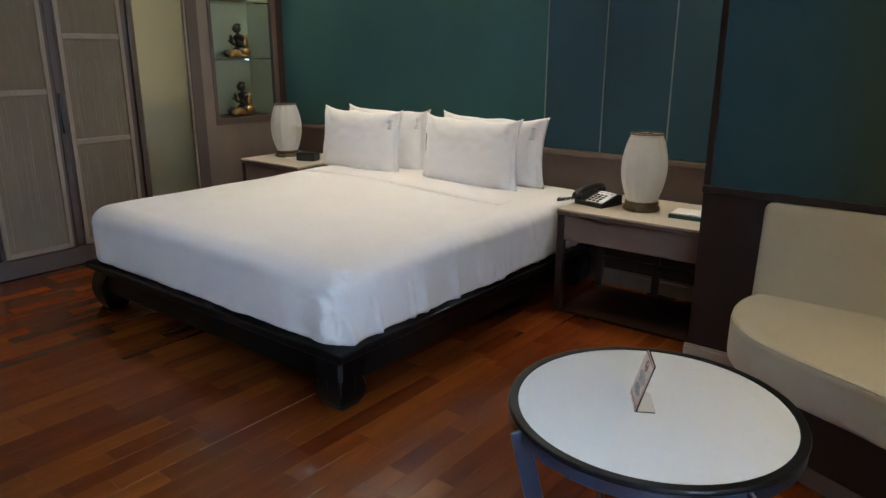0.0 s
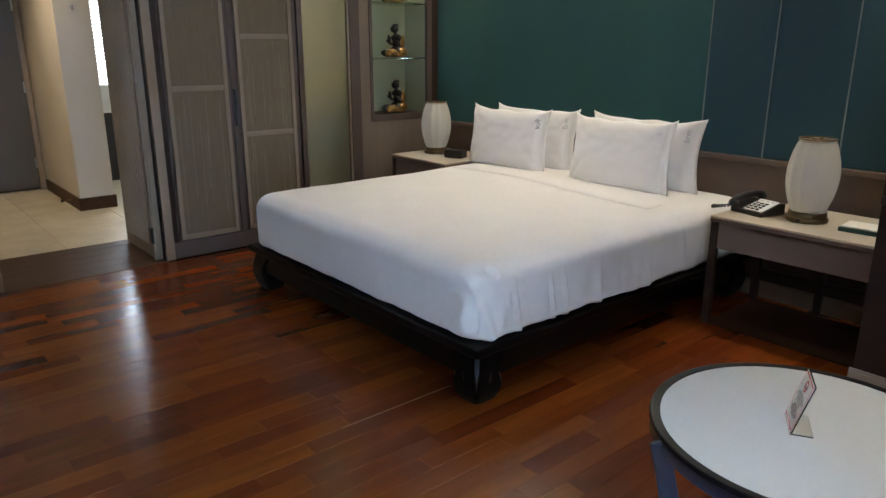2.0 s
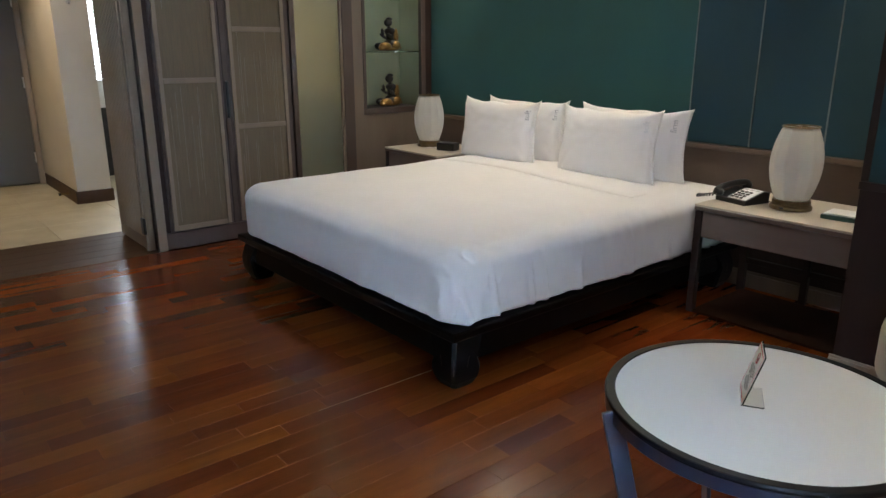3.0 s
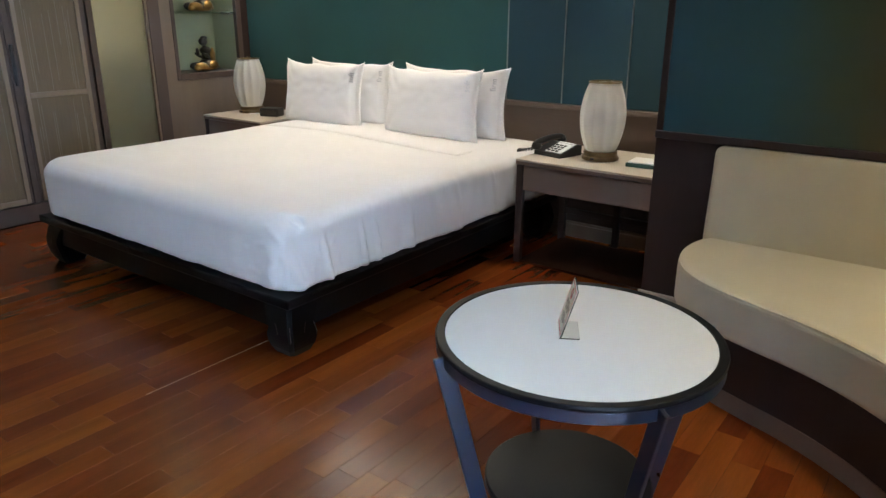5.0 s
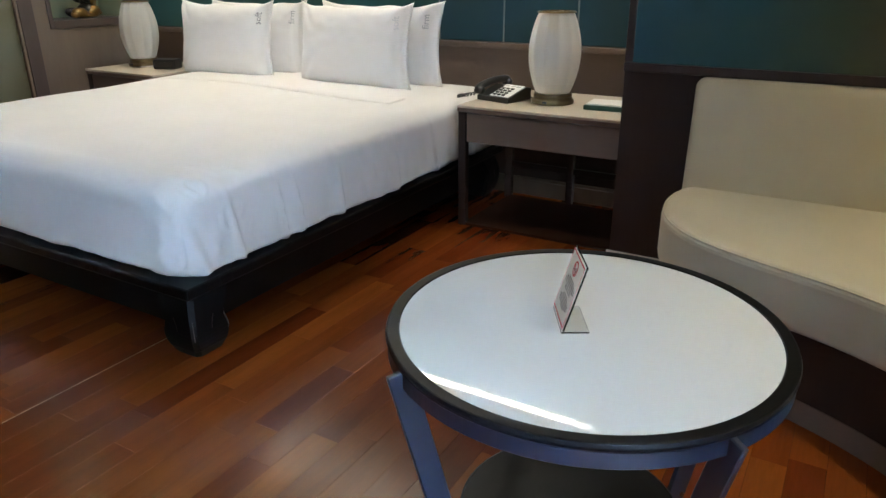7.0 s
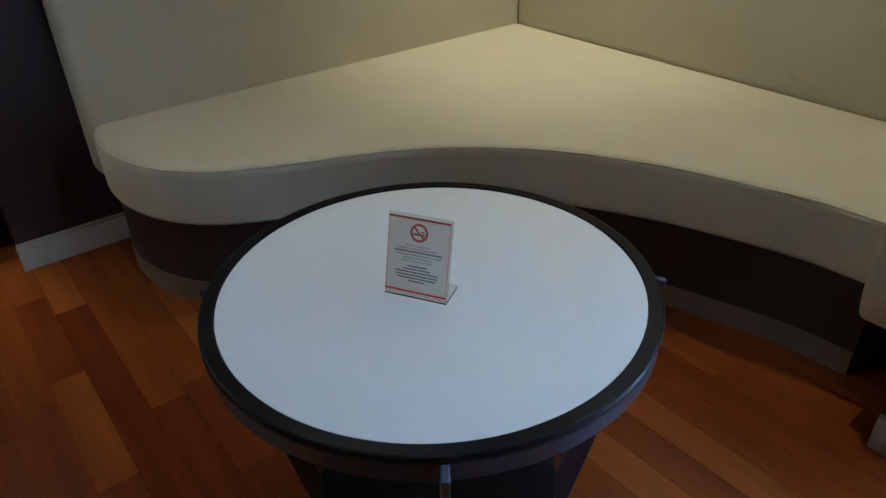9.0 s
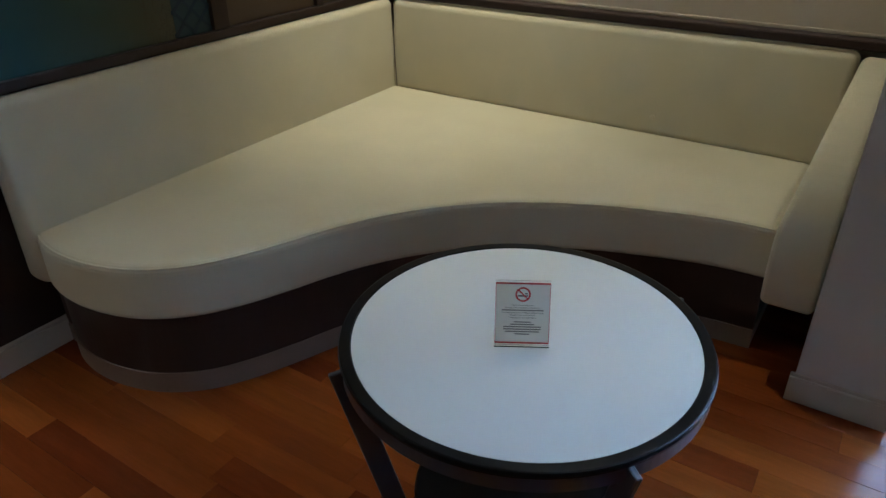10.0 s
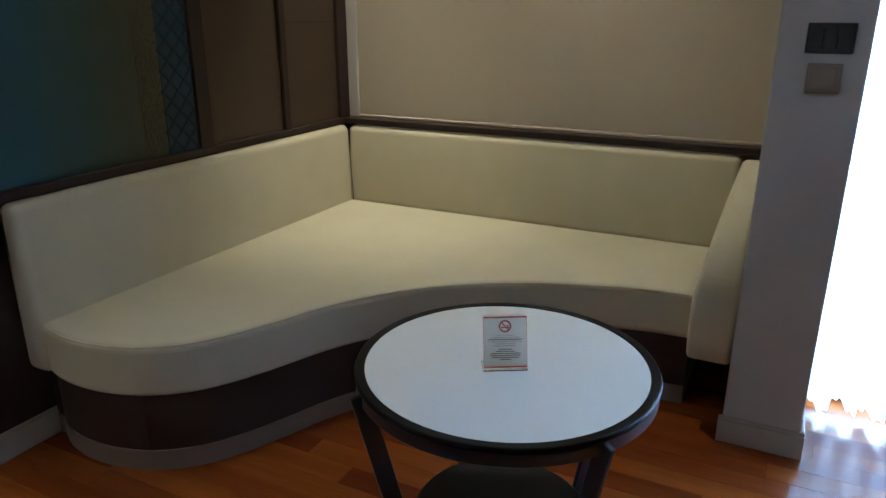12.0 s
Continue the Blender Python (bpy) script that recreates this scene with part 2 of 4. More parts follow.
def part(name, bm, mat, parent=None, label="", smooth=False):
    mesh = bpy.data.meshes.new(name)
    bm.to_mesh(mesh)
    bm.free()
    for m in mat if isinstance(mat, (list, tuple)) else (mat,):
        mesh.materials.append(m)
    if smooth:
        mesh.shade_smooth()
    ob = new(name, mesh)
    if parent is not None:
        ob.parent = parent
    if label:
        ob["label"] = label
    return ob


def thing(name, label, category, m=None, group="", kind=""):
    ob = new(name)
    ob.empty_display_size = 0.1
    if m is not None:
        ob.matrix_basis = m
    return tagged(ob, label, category, group, kind)


def structure(name, bm, mat, label, category):
    return tagged(part(name, bm, mat), label, category, kind="structure")


def lathe(profile, steps=48, ripple=0, depth=0.0, close=True):
    """Turns (radius, z) pairs round the z axis; ripple: number of flat ribs."""
    bm = bmesh.new()
    rings = []
    for r, z in profile:
        ring = []
        for i in range(steps):
            a = 2 * math.pi * i / steps
            k = 1 - depth * abs(math.sin(a * ripple / 2)) if ripple else 1
            ring.append(bm.verts.new((r * k * math.cos(a), r * k * math.sin(a), z)))
        rings.append(ring)
    for a, b in zip(rings, rings[1:]):
        for i in range(steps):
            bm.faces.new((a[i], a[(i + 1) % steps], b[(i + 1) % steps], b[i]))
    if close:
        bm.faces.new(rings[0][::-1])
        bm.faces.new(rings[-1])
    return bm


def extrude_outline(points, z0, z1, bevel=0.0, seg=3):
    bm = bmesh.new()
    low = [bm.verts.new((x, y, z0)) for x, y in points]
    high = [bm.verts.new((x, y, z1)) for x, y in points]
    bm.faces.new(low[::-1])
    top = bm.faces.new(high)
    n = len(points)
    for i in range(n):
        bm.faces.new((low[i], low[(i + 1) % n], high[(i + 1) % n], high[i]))
    bmesh.ops.recalc_face_normals(bm, faces=bm.faces[:])
    if bevel:
        edges = list(top.edges) + [e for e in bm.edges if all(v in low for v in e.verts)]
        bmesh.ops.bevel(bm, geom=edges, offset=bevel, segments=seg, profile=0.5, affect="EDGES")
    return bm


def smooth_line(points, per=8):
    """A Catmull-Rom line through the points."""
    out = []
    p = [points[0], *points, points[-1]]
    for i in range(1, len(p) - 2):
        a, b, c, d = (Vector(q) for q in p[i - 1:i + 3])
        for k in range(per):
            t = k / per
            out.append(tuple(0.5 * (2 * b + (c - a) * t + (2 * a - 5 * b + 4 * c - d) * t * t + (3 * b - a - 3 * c + d) * t ** 3)))
    out.append(tuple(points[-1]))
    return out


def tube(points, radius, sides=8):
    bm = bmesh.new()
    rings = []
    pts = [Vector(p) for p in points]
    for i, p in enumerate(pts):
        d = (pts[min(i + 1, len(pts) - 1)] - pts[max(i - 1, 0)]).normalized()
        u = d.orthogonal().normalized() if i == 0 else (u - d * u.dot(d)).normalized()
        w = d.cross(u)
        rings.append([bm.verts.new(p + radius * (math.cos(2 * math.pi * k / sides) * u + math.sin(2 * math.pi * k / sides) * w)) for k in range(sides)])
    for a, b in zip(rings, rings[1:]):
        for k in range(sides):
            bm.faces.new((a[k], a[(k + 1) % sides], b[(k + 1) % sides], b[k]))
    bm.faces.new(rings[0][::-1])
    bm.faces.new(rings[-1])
    return bm


def beam(p, q, width, depth, side=(0, 0, 1), bevel=0.002):
    """A bar of rectangular section from p to q; width runs across side."""
    p, q = Vector(p), Vector(q)
    d = (q - p).normalized()
    a = d.cross(Vector(side)).normalized()
    b = a.cross(d)
    bm = solid(-width / 2, width / 2, -depth / 2, depth / 2, 0, (q - p).length, bevel, 1)
    m = Matrix((a, b, d)).transposed().to_4x4()
    m.translation = p
    bmesh.ops.transform(bm, matrix=m, verts=bm.verts[:])
    return bm


def writing(name, text, size, m, mat, parent, label=""):
    curve = bpy.data.curves.new(name, "FONT")
    curve.body, curve.size, curve.extrude = text, size, 0.0002
    curve.align_x = curve.align_y = "CENTER"
    tmp = bpy.data.objects.new(name, curve)
    mesh = bpy.data.meshes.new_from_object(tmp)
    bpy.data.objects.remove(tmp)
    mesh.materials.append(mat)
    ob = new(name, mesh)
    ob.parent = parent
    ob.matrix_basis = m
    if label:
        ob["label"] = label
    return ob


# ---- the room: plan ----
WEST, ALCOVE, EAST, SOFA_N = -2.77, 2.105, 2.98, 1.31
POST = 0.912           # west edge of the projecting wall beside the bed alcove
SOUTH = -3.3
T = 0.14

# floor slab under the boards
structure("floor", solid(-2.9, 3.2, SOUTH - T, 2.4, -0.12, -0.012), M["screed_and_shade"], "reddish brown hardwood strip floor", "floor")
structure("floor_foyer", solid(-7.2, -2.9, -1.5, 2.4, -0.12, -0.012), M["screed_and_shade"], "cream tiled floor of the entrance passage", "floor")
structure("ceiling", solid(-7.2, 3.2, SOUTH - T, 2.4, CEIL, CEIL + 0.1), M["ceiling"], "plain white painted ceiling", "ceiling")

# north wall of the bed alcove
structure("wall_north", solid(-2.95, POST + 0.1, ALCOVE + 0.02, ALCOVE + 0.2, 0, CEIL), M["taupe_flat"], "taupe wood wall behind the bed", "wall")
# projecting wall beside the alcove and behind the sofa
structure("wall_north_sofa", solid(POST, EAST + 0.15, SOFA_N, ALCOVE + 0.02, 0, CEIL), M["espresso"], "dark espresso wood wall beside the sofa", "wall")
# Unseen wall; the dark finish is there to hold down bounce light.
structure("wall_south", solid(-2.9, 3.2, SOUTH - T, SOUTH, 0, CEIL), M["taupe"], "unseen south wall, taupe chosen to cut bounce light", "wall")
# west wall: south of the passage, and above it
bm = solid(WEST - T, WEST, SOUTH, -1.25, 0, CEIL)
solid(WEST - T, WEST, -1.25, -0.2, 2.2, CEIL, bm=bm)
structure("wall_west", bm, M["pillar"], "grey beige wall with the opening to the passage", "wall")
structure("door_jamb", solid(WEST - T - 0.005, WEST + 0.012, -1.25, -1.21, 0, 2.2, 0.004), M["pale_frame"], "limed wood jamb of the passage opening", "door frame")
# east wall: window with blind behind the sofa, pillar, window with curtain
bm = solid(EAST + 0.12, EAST + 0.25, -0.67, SOFA_N, 0, 0.8)
solid(EAST + 0.12, EAST + 0.25, -0.67, SOFA_N, 2.4, CEIL, bm=bm)
structure("wall_east", bm, M["plaster"], "plain wall under the blind window", "wall")
structure("pillar", solid(2.178, 3.3, -0.901, -0.674, 0, CEIL, 0.006), M["pillar"], "grey beige painted pillar beside the curtain", "pillar")
# The stretch south of -2.33 is unseen, added to narrow the window's light.
bm = solid(2.64, 2.8, SOUTH, -2.33, 0, CEIL)
solid(2.64, 2.8, SOUTH, -0.902, 2.45, CEIL, bm=bm)
structure("wall_east_window", bm, M["plaster"], "wall round the large window, unseen south stretch added to narrow its light", "wall")


def ground_window():
    w = thing("window_1", "tall bright window behind white sheer curtains", "window", kind="structure")
    for y in (-2.3, -1.6, -0.935):
        part("window_frame", solid(2.69, 2.75, y - 0.03, y + 0.03, 0.0, 2.45, 0.004), M["espresso"], w)
    for z in (0.03, 2.42):
        part("window_frame", solid(2.69, 2.75, -2.27, -0.965, z - 0.03, z + 0.03, 0.004), M["espresso"], w)
    for y0, y1 in ((-2.27, -1.63), (-1.57, -0.965)):
        pane = part("pane", solid(2.715, 2.721, y0, y1, 0.06, 2.39), M["clear"], w)
        pane.visible_shadow = False


ground_window()
structure("backdrop", solid(4.4, 4.45, -6, 3, -1, 4), M["outside"], "bright hazy daylight outside", "backdrop")

# baseboards
def baseboard(name, x0, x1, y0, y1, label, finish="baseboard"):
    bm = solid(x0, x1, y0, y1, 0, 0.08, 0.002, 1)
    grow = 0.004
    solid(x0 + (grow if x1 - x0 < 0.05 else 0), x1 - (grow if x1 - x0 < 0.05 else 0), y0 + (grow if y1 - y0 < 0.05 else 0), y1 - (grow if y1 - y0 < 0.05 else 0), 0.08, 0.095, 0.003, 1, bm)
    structure(name, bm, M[finish], label, "baseboard")


baseboard("baseboard", POST - 0.012, 1.3, SOFA_N - 0.014, SOFA_N, "pale taupe baseboard below the dark wall")
baseboard("baseboard", 2.164, 2.178, -0.915, -0.662, "pale taupe baseboard round the pillar")
baseboard("baseboard", 2.1785, 2.95, -0.915, -0.901, "pale taupe baseboard round the pillar")
# Darker finish than the other baseboards, to paint in the shade there.
baseboard("baseboard", WEST, POST, ALCOVE + 0.002, ALCOVE + 0.02, "baseboard behind the bed, shade put into its taupe colour", "taupe")

# ---- headboard wall: wainscot, rail, silk panels, seams ----
wall_panels = thing("headboard_panelling", "teal and navy silk wall panels over a taupe wainscot rail", "wall panel", kind="structure")
X1, X2, X3 = -0.34, 0.04, 0.435
for x0, x1, mat in ((WEST, X1, "teal"), (X1, X2, "navy"), (X2, X3, "navy"), (X3, POST, "navy")):
    part("panel", solid(x0 + 0.003, x1 - 0.003, ALCOVE - 0.012, ALCOVE + 0.018, 0.798, 2.48, 0.004), M[mat], wall_panels)
for x in (X1, X2, X3):
    part("seam", solid(x - 0.0035, x + 0.0035, ALCOVE - 0.014, ALCOVE + 0.01, 0.798, 2.48), M["seam"], wall_panels)
part("rail", solid(WEST, POST, ALCOVE - 0.03, ALCOVE + 0.018, 0.766, 0.794, 0.004), M["taupe_flat"], wall_panels)
# Dark sheet added low on the wall for the shade behind the tables.
part("lower_panel", solid(WEST, POST, ALCOVE + 0.004, ALCOVE + 0.0195, 0.1, 0.5, 0.002), M["espresso"], wall_panels)
cove = thing("led_cove", "lit warm LED strip above the headboard panels", "light strip", kind="structure")
part("housing", solid(-2.7, 0.70, ALCOVE - 0.05, ALCOVE - 0.013, 2.482, 2.54), M["taupe_flat"], cove)
part("diffuser", solid(-2.7, 0.695, ALCOVE - 0.066, ALCOVE - 0.052, 2.452, 2.49), M["strip"], cove)

# ---- sofa wall: rail, dyed textile, border, posts, tan panels ----
sw = thing("sofa_wall_panelling", "dyed teal textile with patterned border and tan panels", "wall panel", kind="structure")
part("post", solid(POST + 0.002, POST + 0.03, SOFA_N - 0.02, SOFA_N, 0.832, 2.5, 0.003), M["espresso"], sw)
part("rail", solid(POST + 0.002, EAST, SOFA_N - 0.03, SOFA_N, 0.799, 0.829, 0.004), M["espresso"], sw)
part("textile", solid(POST + 0.03, 1.842, SOFA_N - 0.012, SOFA_N - 0.001, 0.83, 2.5), M["artwork"], sw)
border = part("border", solid(1.842, 1.985, SOFA_N - 0.014, SOFA_N - 0.001, 0.83, 2.5), M["pattern"], sw, "blue woven diamond border")
bm = bmesh.new()
for k in range(22):
    z = 0.84 + 0.072 * k
    for s in (1, -1):
        for j in (0, 1):
            xa, xb = 1.845 + 0.0685 * j, 1.845 + 0.0685 * (j + 1)
            za, zb = (z, z + 0.072) if s > 0 else (z + 0.072, z)
            join(bm, beam((xa, SOFA_N - 0.0155, za), (xb, SOFA_N - 0.0155, zb), 0.009, 0.003, (0, 1, 0), 0))
    for j in range(3):
        own = bmesh.new()
        bmesh.ops.create_icosphere(own, subdivisions=1, radius=0.011)
        join(bm, own, Matrix.Translation((1.845 + 0.0685 * j, SOFA_N - 0.014, z)) @ Matrix.Diagonal((1, 0.25, 1, 1)))
part("lattice", bm, M["pattern_dark"], border)
bm = bmesh.new()
rnd = random.Random(3)
for k in range(900):
    x, z = 1.838 - rnd.uniform(0, 0.1), rnd.uniform(0.835, 1.62)
    solid(x - 0.0015, x + 0.0015, SOFA_N - 0.0135, SOFA_N - 0.012, z - 0.0025, z + 0.0025, bm=bm)
part("stitches", bm, M["stitch"], sw, "pale speckled stitches beside the border")
sw.children[-1]["kind"] = "stuff"
for x0, x1 in ((1.987, 2.056), (2.498, 2.538), (2.925, 3.095)):
    part("post", solid(x0, x1, SOFA_N - 0.028, SOFA_N, 0.83, 2.5, 0.003), M["espresso"], sw)
for x0, x1 in ((2.056, 2.498), (2.538, 2.925)):
    part("tan_panel", solid(x0 + 0.001, x1 - 0.001, SOFA_N - 0.012, SOFA_N - 0.001, 0.83, 2.5, 0.002), M["tan"], sw)

part("panel_seam", solid(2.5385, 2.9245, SOFA_N - 0.0135, SOFA_N - 0.0125, 1.286, 1.2885), M["espresso"], sw, "fine level seam")

# ---- blind window over the sofa ----
w2 = thing("window_2", "window closed by a cream blackout blind above the sofa", "window", kind="structure")
part("window_frame", solid(EAST + 0.1, EAST + 0.16, SOFA_N - 0.03, SOFA_N, 0.8, 2.4), M["stone_top"], w2)
pane = part("pane", solid(EAST + 0.13, EAST + 0.136, -0.672, SOFA_N - 0.03, 0.8, 2.4), M["clear"], w2)
pane.visible_shadow = False
part("sill", solid(EAST - 0.03, EAST + 0.12, -0.672, SOFA_N - 0.032, 0.799, 0.829, 0.005), M["espresso"], w2, "dark wooden sill rail")
part("head", solid(EAST, EAST + 0.12, -0.672, SOFA_N, 2.4, CEIL), M["plaster"], w2)
part("side_channel", solid(EAST + 0.02, EAST + 0.06, SOFA_N - 0.085, SOFA_N - 0.029, 0.8295, 2.4, 0.003), M["pillar"], w2, "pale vertical blind channel")
blind = thing("roller_blind", "cream blackout roller blind drawn down behind the sofa", "blind")
part("cloth", solid(EAST + 0.03, EAST + 0.034, -0.672, SOFA_N - 0.0855, 0.84, 2.38), M["blind"], blind)
part("bottom_bar", solid(EAST + 0.024, EAST + 0.04, -0.672, SOFA_N - 0.0855, 0.8295, 0.842, 0.003), M["blind"], blind)
part("roller", tube([(EAST + 0.05, -0.672, 2.37), (EAST + 0.05, SOFA_N - 0.09, 2.37)], 0.022, 16), M["blind"], blind)


# ---- curtain ----
def curtain():
    c = thing("sheer_curtain", "white sheer curtain glowing with daylight beside the pillar", "curtain")
    def cloth(y0, y1, seed):
        bm = bmesh.new()
        rnd = random.Random(seed)
        n, rows = 160, 10
        grid = []
        for j in range(rows + 1):
            z = 0.045 + (2.5 - 0.045) * j / rows
            row = []
            for i in range(n + 1):
                u = i / n
                y = y0 + (y1 - y0) * u
                x = 2.47 + 0.045 * math.sin(u * 52 + seed) * (1 - 0.25 * j / rows) + 0.02 * math.sin(u * 163 + 2 * seed) + 0.02 * math.sin(u * 9)
                row.append(bm.verts.new((x, y, z - (0.012 * math.sin(u * 31) if j == 0 else 0))))
            grid.append(row)
        for a, b in zip(grid, grid[1:]):
            for i in range(n):
                bm.faces.new((a[i], a[i + 1], b[i + 1], b[i]))
        return bm
    part("panel", cloth(-0.92, -1.62, 1), M["sheer"], c, smooth=True)
    part("panel", cloth(-1.63, -2.35, 2), M["sheer"], c, smooth=True)
    part("track", solid(2.42, 2.51, -2.45, -0.89, 2.5, 2.54, 0.004), M["white_plastic"], c)


curtain()


# ---- wardrobe on the west wall ----
def wardrobe():
    strand = random.Random(5)
    w = thing("wardrobe", "taupe wood wardrobe with two woven-fibre panel doors", "wardrobe")
    x = WEST
    part("body", solid(x - 0.6, x - 0.03, -0.2, 0.80, 0.0, 2.5), M["stile"], w)
    part("plinth", solid(x - 0.03, x, -0.202, 0.801, 0, 0.115, 0.003), M["stile"], w)
    part("side_stile", solid(x - 0.03, x + 0.012, -0.262, -0.203, 0, 2.5, 0.004), M["pale_frame"], w)
    part("shadow_gap", solid(x - 0.03, x - 0.012, -0.202, -0.166, 0.116, 2.5), M["espresso"], w)
    for y0, y1, b0, b1, rails in ((-0.165, 0.285, -0.145, 0.264, (1.12,)), (0.325, 0.80, 0.343, 0.762, (0.797, 1.449))):
        d = part("door", solid(x - 0.03, x - 0.006, y0, y1, 0.118, 2.5, 0.003), M["stile"], w)
        # limed inner frame
        for a, b in ((b0, b0 + 0.028), (b1 - 0.028, b1)):
            part("frame_stile", solid(x - 0.012, x + 0.006, a, b, 0.125, 2.45, 0.003), M["pale_frame"], d)
        for z in (0.14, 2.43, *rails):
            part("frame_rail", solid(x - 0.012, x + 0.005, b0 + 0.028, b1 - 0.028, z - 0.017, z + 0.017, 0.003), M["pale_frame"], d)
        zs = [0.157, *[v for z in rails for v in (z - 0.017, z + 0.017)], 2.413]
        for z0, z1 in zip(zs[::2], zs[1::2]):
            part("woven_panel", solid(x - 0.008, x - 0.003, b0 + 0.028, b1 - 0.028, z0, z1), M["woven"], d)
            for k in range(9):
                y = strand.uniform(b0 + 0.05, b1 - 0.05)
                top = strand.uniform(z1 - 0.3 * (z1 - z0), z1)
                part("pale_strand", solid(x - 0.0028, x - 0.0015, y - 0.0011, y + 0.0011, max(z0, top - strand.uniform(0.25, 0.8)), top), M["strand"], d)
    part("centre_stile", solid(x - 0.03, x - 0.002, 0.287, 0.323, 0.118, 2.5, 0.003), M["stile"], w)
    part("handle", solid(x - 0.004, x + 0.022, 0.297, 0.313, 0.86, 1.11, 0.006), M["black"], w, "dark vertical pull handle")
    return w


wardrobe()


def glazed_bay():
    g = thing("glazed_partition", "frosted greenish glass panel in a dark wood frame", "partition")
    x = WEST
    part("frame", solid(x - 0.05, x + 0.01, 0.802, 0.844, 0, 2.5, 0.004), M["stile"], g)
    part("frame", solid(x - 0.05, x + 0.01, 1.238, 1.328, 0, 2.5, 0.004), M["stile"], g)
    part("frame", solid(x - 0.05, x + 0.005, 0.844, 1.238, 0, 0.06, 0.004), M["stile"], g)
    part("bead", solid(x - 0.04, x + 0.004, 1.2225, 1.2375, 0.0605, 2.5, 0.002), M["pale_frame"], g, "pale glazing bead")
    part("glass", solid(x - 0.03, x - 0.02, 0.846, 1.222, 0.0605, 2.5), M["frosted"], g, "frosted greenish glass")


glazed_bay()


def niche_unit():
    n = thing("display_niche", "taupe wall unit with a framed lit display niche", "display niche")
    x = WEST
    y0, y1, z0, z1 = 1.445, 1.985, 0.862, 2.25
    part("panel", solid(x - 0.03, x, 1.3285, ALCOVE, 0, z0 - 0.045), M["taupe"], n)
    part("panel", solid(x - 0.03, x, 1.3285, y0 - 0.027, z0 - 0.045, 2.5), M["taupe"], n)
    part("panel", solid(x - 0.03, x, y1 + 0.045, ALCOVE, z0 - 0.045, 2.5), M["espresso"], n)
    part("panel", solid(x - 0.03, x, y0 - 0.027, y1 + 0.045, z1 + 0.03, 2.5), M["taupe"], n)
    part("frame", solid(x - 0.03, x + 0.008, y0 - 0.027, y0, z0 - 0.045, z1 + 0.03, 0.003), M["stile"], n)
    part("frame", solid(x - 0.03, x + 0.008, y1, y1 + 0.045, z0 - 0.045, z1 + 0.03, 0.003), M["stile"], n)
    part("frame", solid(x - 0.3, x + 0.008, y0, y1, z0 - 0.045, z0, 0.003), M["stile"], n)
    part("frame", solid(x - 0.3, x + 0.008, y0, y1, z1, z1 + 0.03, 0.003), M["stile"], n)
    part("lining", solid(x - 0.32, x - 0.3, y0 - 0.02, y1 + 0.02, z0 - 0.045, z1 + 0.03), M["niche"], n)
    part("lining", solid(x - 0.3, x - 0.03, y0 - 0.02, y0 - 0.002, z0, z1), M["niche"], n)
    part("lining", solid(x - 0.3, x - 0.03, y1 + 0.002, y1 + 0.02, z0, z1), M["niche"], n)
    for z in (1.295, 1.71):
        part("glass_shelf", solid(x - 0.299, x - 0.012, y0 + 0.002, y1 - 0.002, z - 0.005, z + 0.005, 0.001, 1), M["clear"], n, "clear glass shelf")
        for y in (y0 + 0.01, y1 - 0.01):
            part("shelf_pin", solid(x - 0.06, x - 0.045, y - 0.009, y + 0.009, z - 0.012, z - 0.0055), M["steel"], n)


niche_unit()


def statue(z):
    """Kneeling gilded figure, one mesh with a dark and a gilt finish."""
    bm = bmesh.new()
    def blob(x, y, zz, rx, ry, rz, dark, turn=0):
        own = bmesh.new()
        bmesh.ops.create_icosphere(own, subdivisions=2, radius=1)
        for f in own.faces:
            f.material_index = 1 if dark else 0
            f.smooth = True
        join(bm, own, Matrix.Translation((x, y, zz)) @ Matrix.Rotation(turn, 4, "X") @ Matrix.Diagonal((rx, ry, rz, 1)))
    blob(0, 0.01, 0.016, 0.062, 0.098, 0.016, False)
    blob(0.03, -0.055, 0.036, 0.032, 0.058, 0.032, False, -0.15)
    blob(-0.03, -0.05, 0.034, 0.032, 0.055, 0.032, True, -0.15)
    blob(0.025, -0.09, 0.026, 0.026, 0.026, 0.024, False)
    blob(0, 0.03, 0.05, 0.054, 0.062, 0.046, True)
    blob(0.02, 0.045, 0.045, 0.045, 0.055, 0.042, False)
    blob(0, 0.09, 0.02, 0.03, 0.05, 0.014, False, 0.2)
    blob(0, 0.03, 0.1, 0.038, 0.036, 0.06, True, 0.1)
    blob(0, 0.022, 0.15, 0.05, 0.032, 0.034, True)
    blob(0.046, 0.035, 0.125, 0.013, 0.018, 0.05, False, -0.1)
    blob(0.036, 0.05, 0.085, 0.012, 0.016, 0.06, False, -0.3)
    blob(0.036, -0.012, 0.115, 0.013, 0.042, 0.013, True, -0.55)
    blob(-0.036, -0.012, 0.115, 0.013, 0.042, 0.013, True, -0.55)
    blob(0, -0.055, 0.142, 0.013, 0.012, 0.034, True, 0.15)
    blob(0, 0.012, 0.182, 0.013, 0.013, 0.02, True)
    blob(0, 0.005, 0.218, 0.029, 0.034, 0.034, True)
    blob(0, 0.016, 0.246, 0.024, 0.027, 0.014, True)
    ob = part("statuette", bm, (M["gold"], M["dark_bronze"]))
    ob.matrix_basis = pose(WEST - 0.12, 1.745, z + 0.002, 0, 0, 12) @ Matrix.Diagonal((1.1, 1.12, 1.0, 1))
    return tagged(ob, "small kneeling gilt and dark bronze statuette on a shelf", "statuette", group="statuettes in the niche")


statue(0.862)
statue(1.30)
statue(1.715)


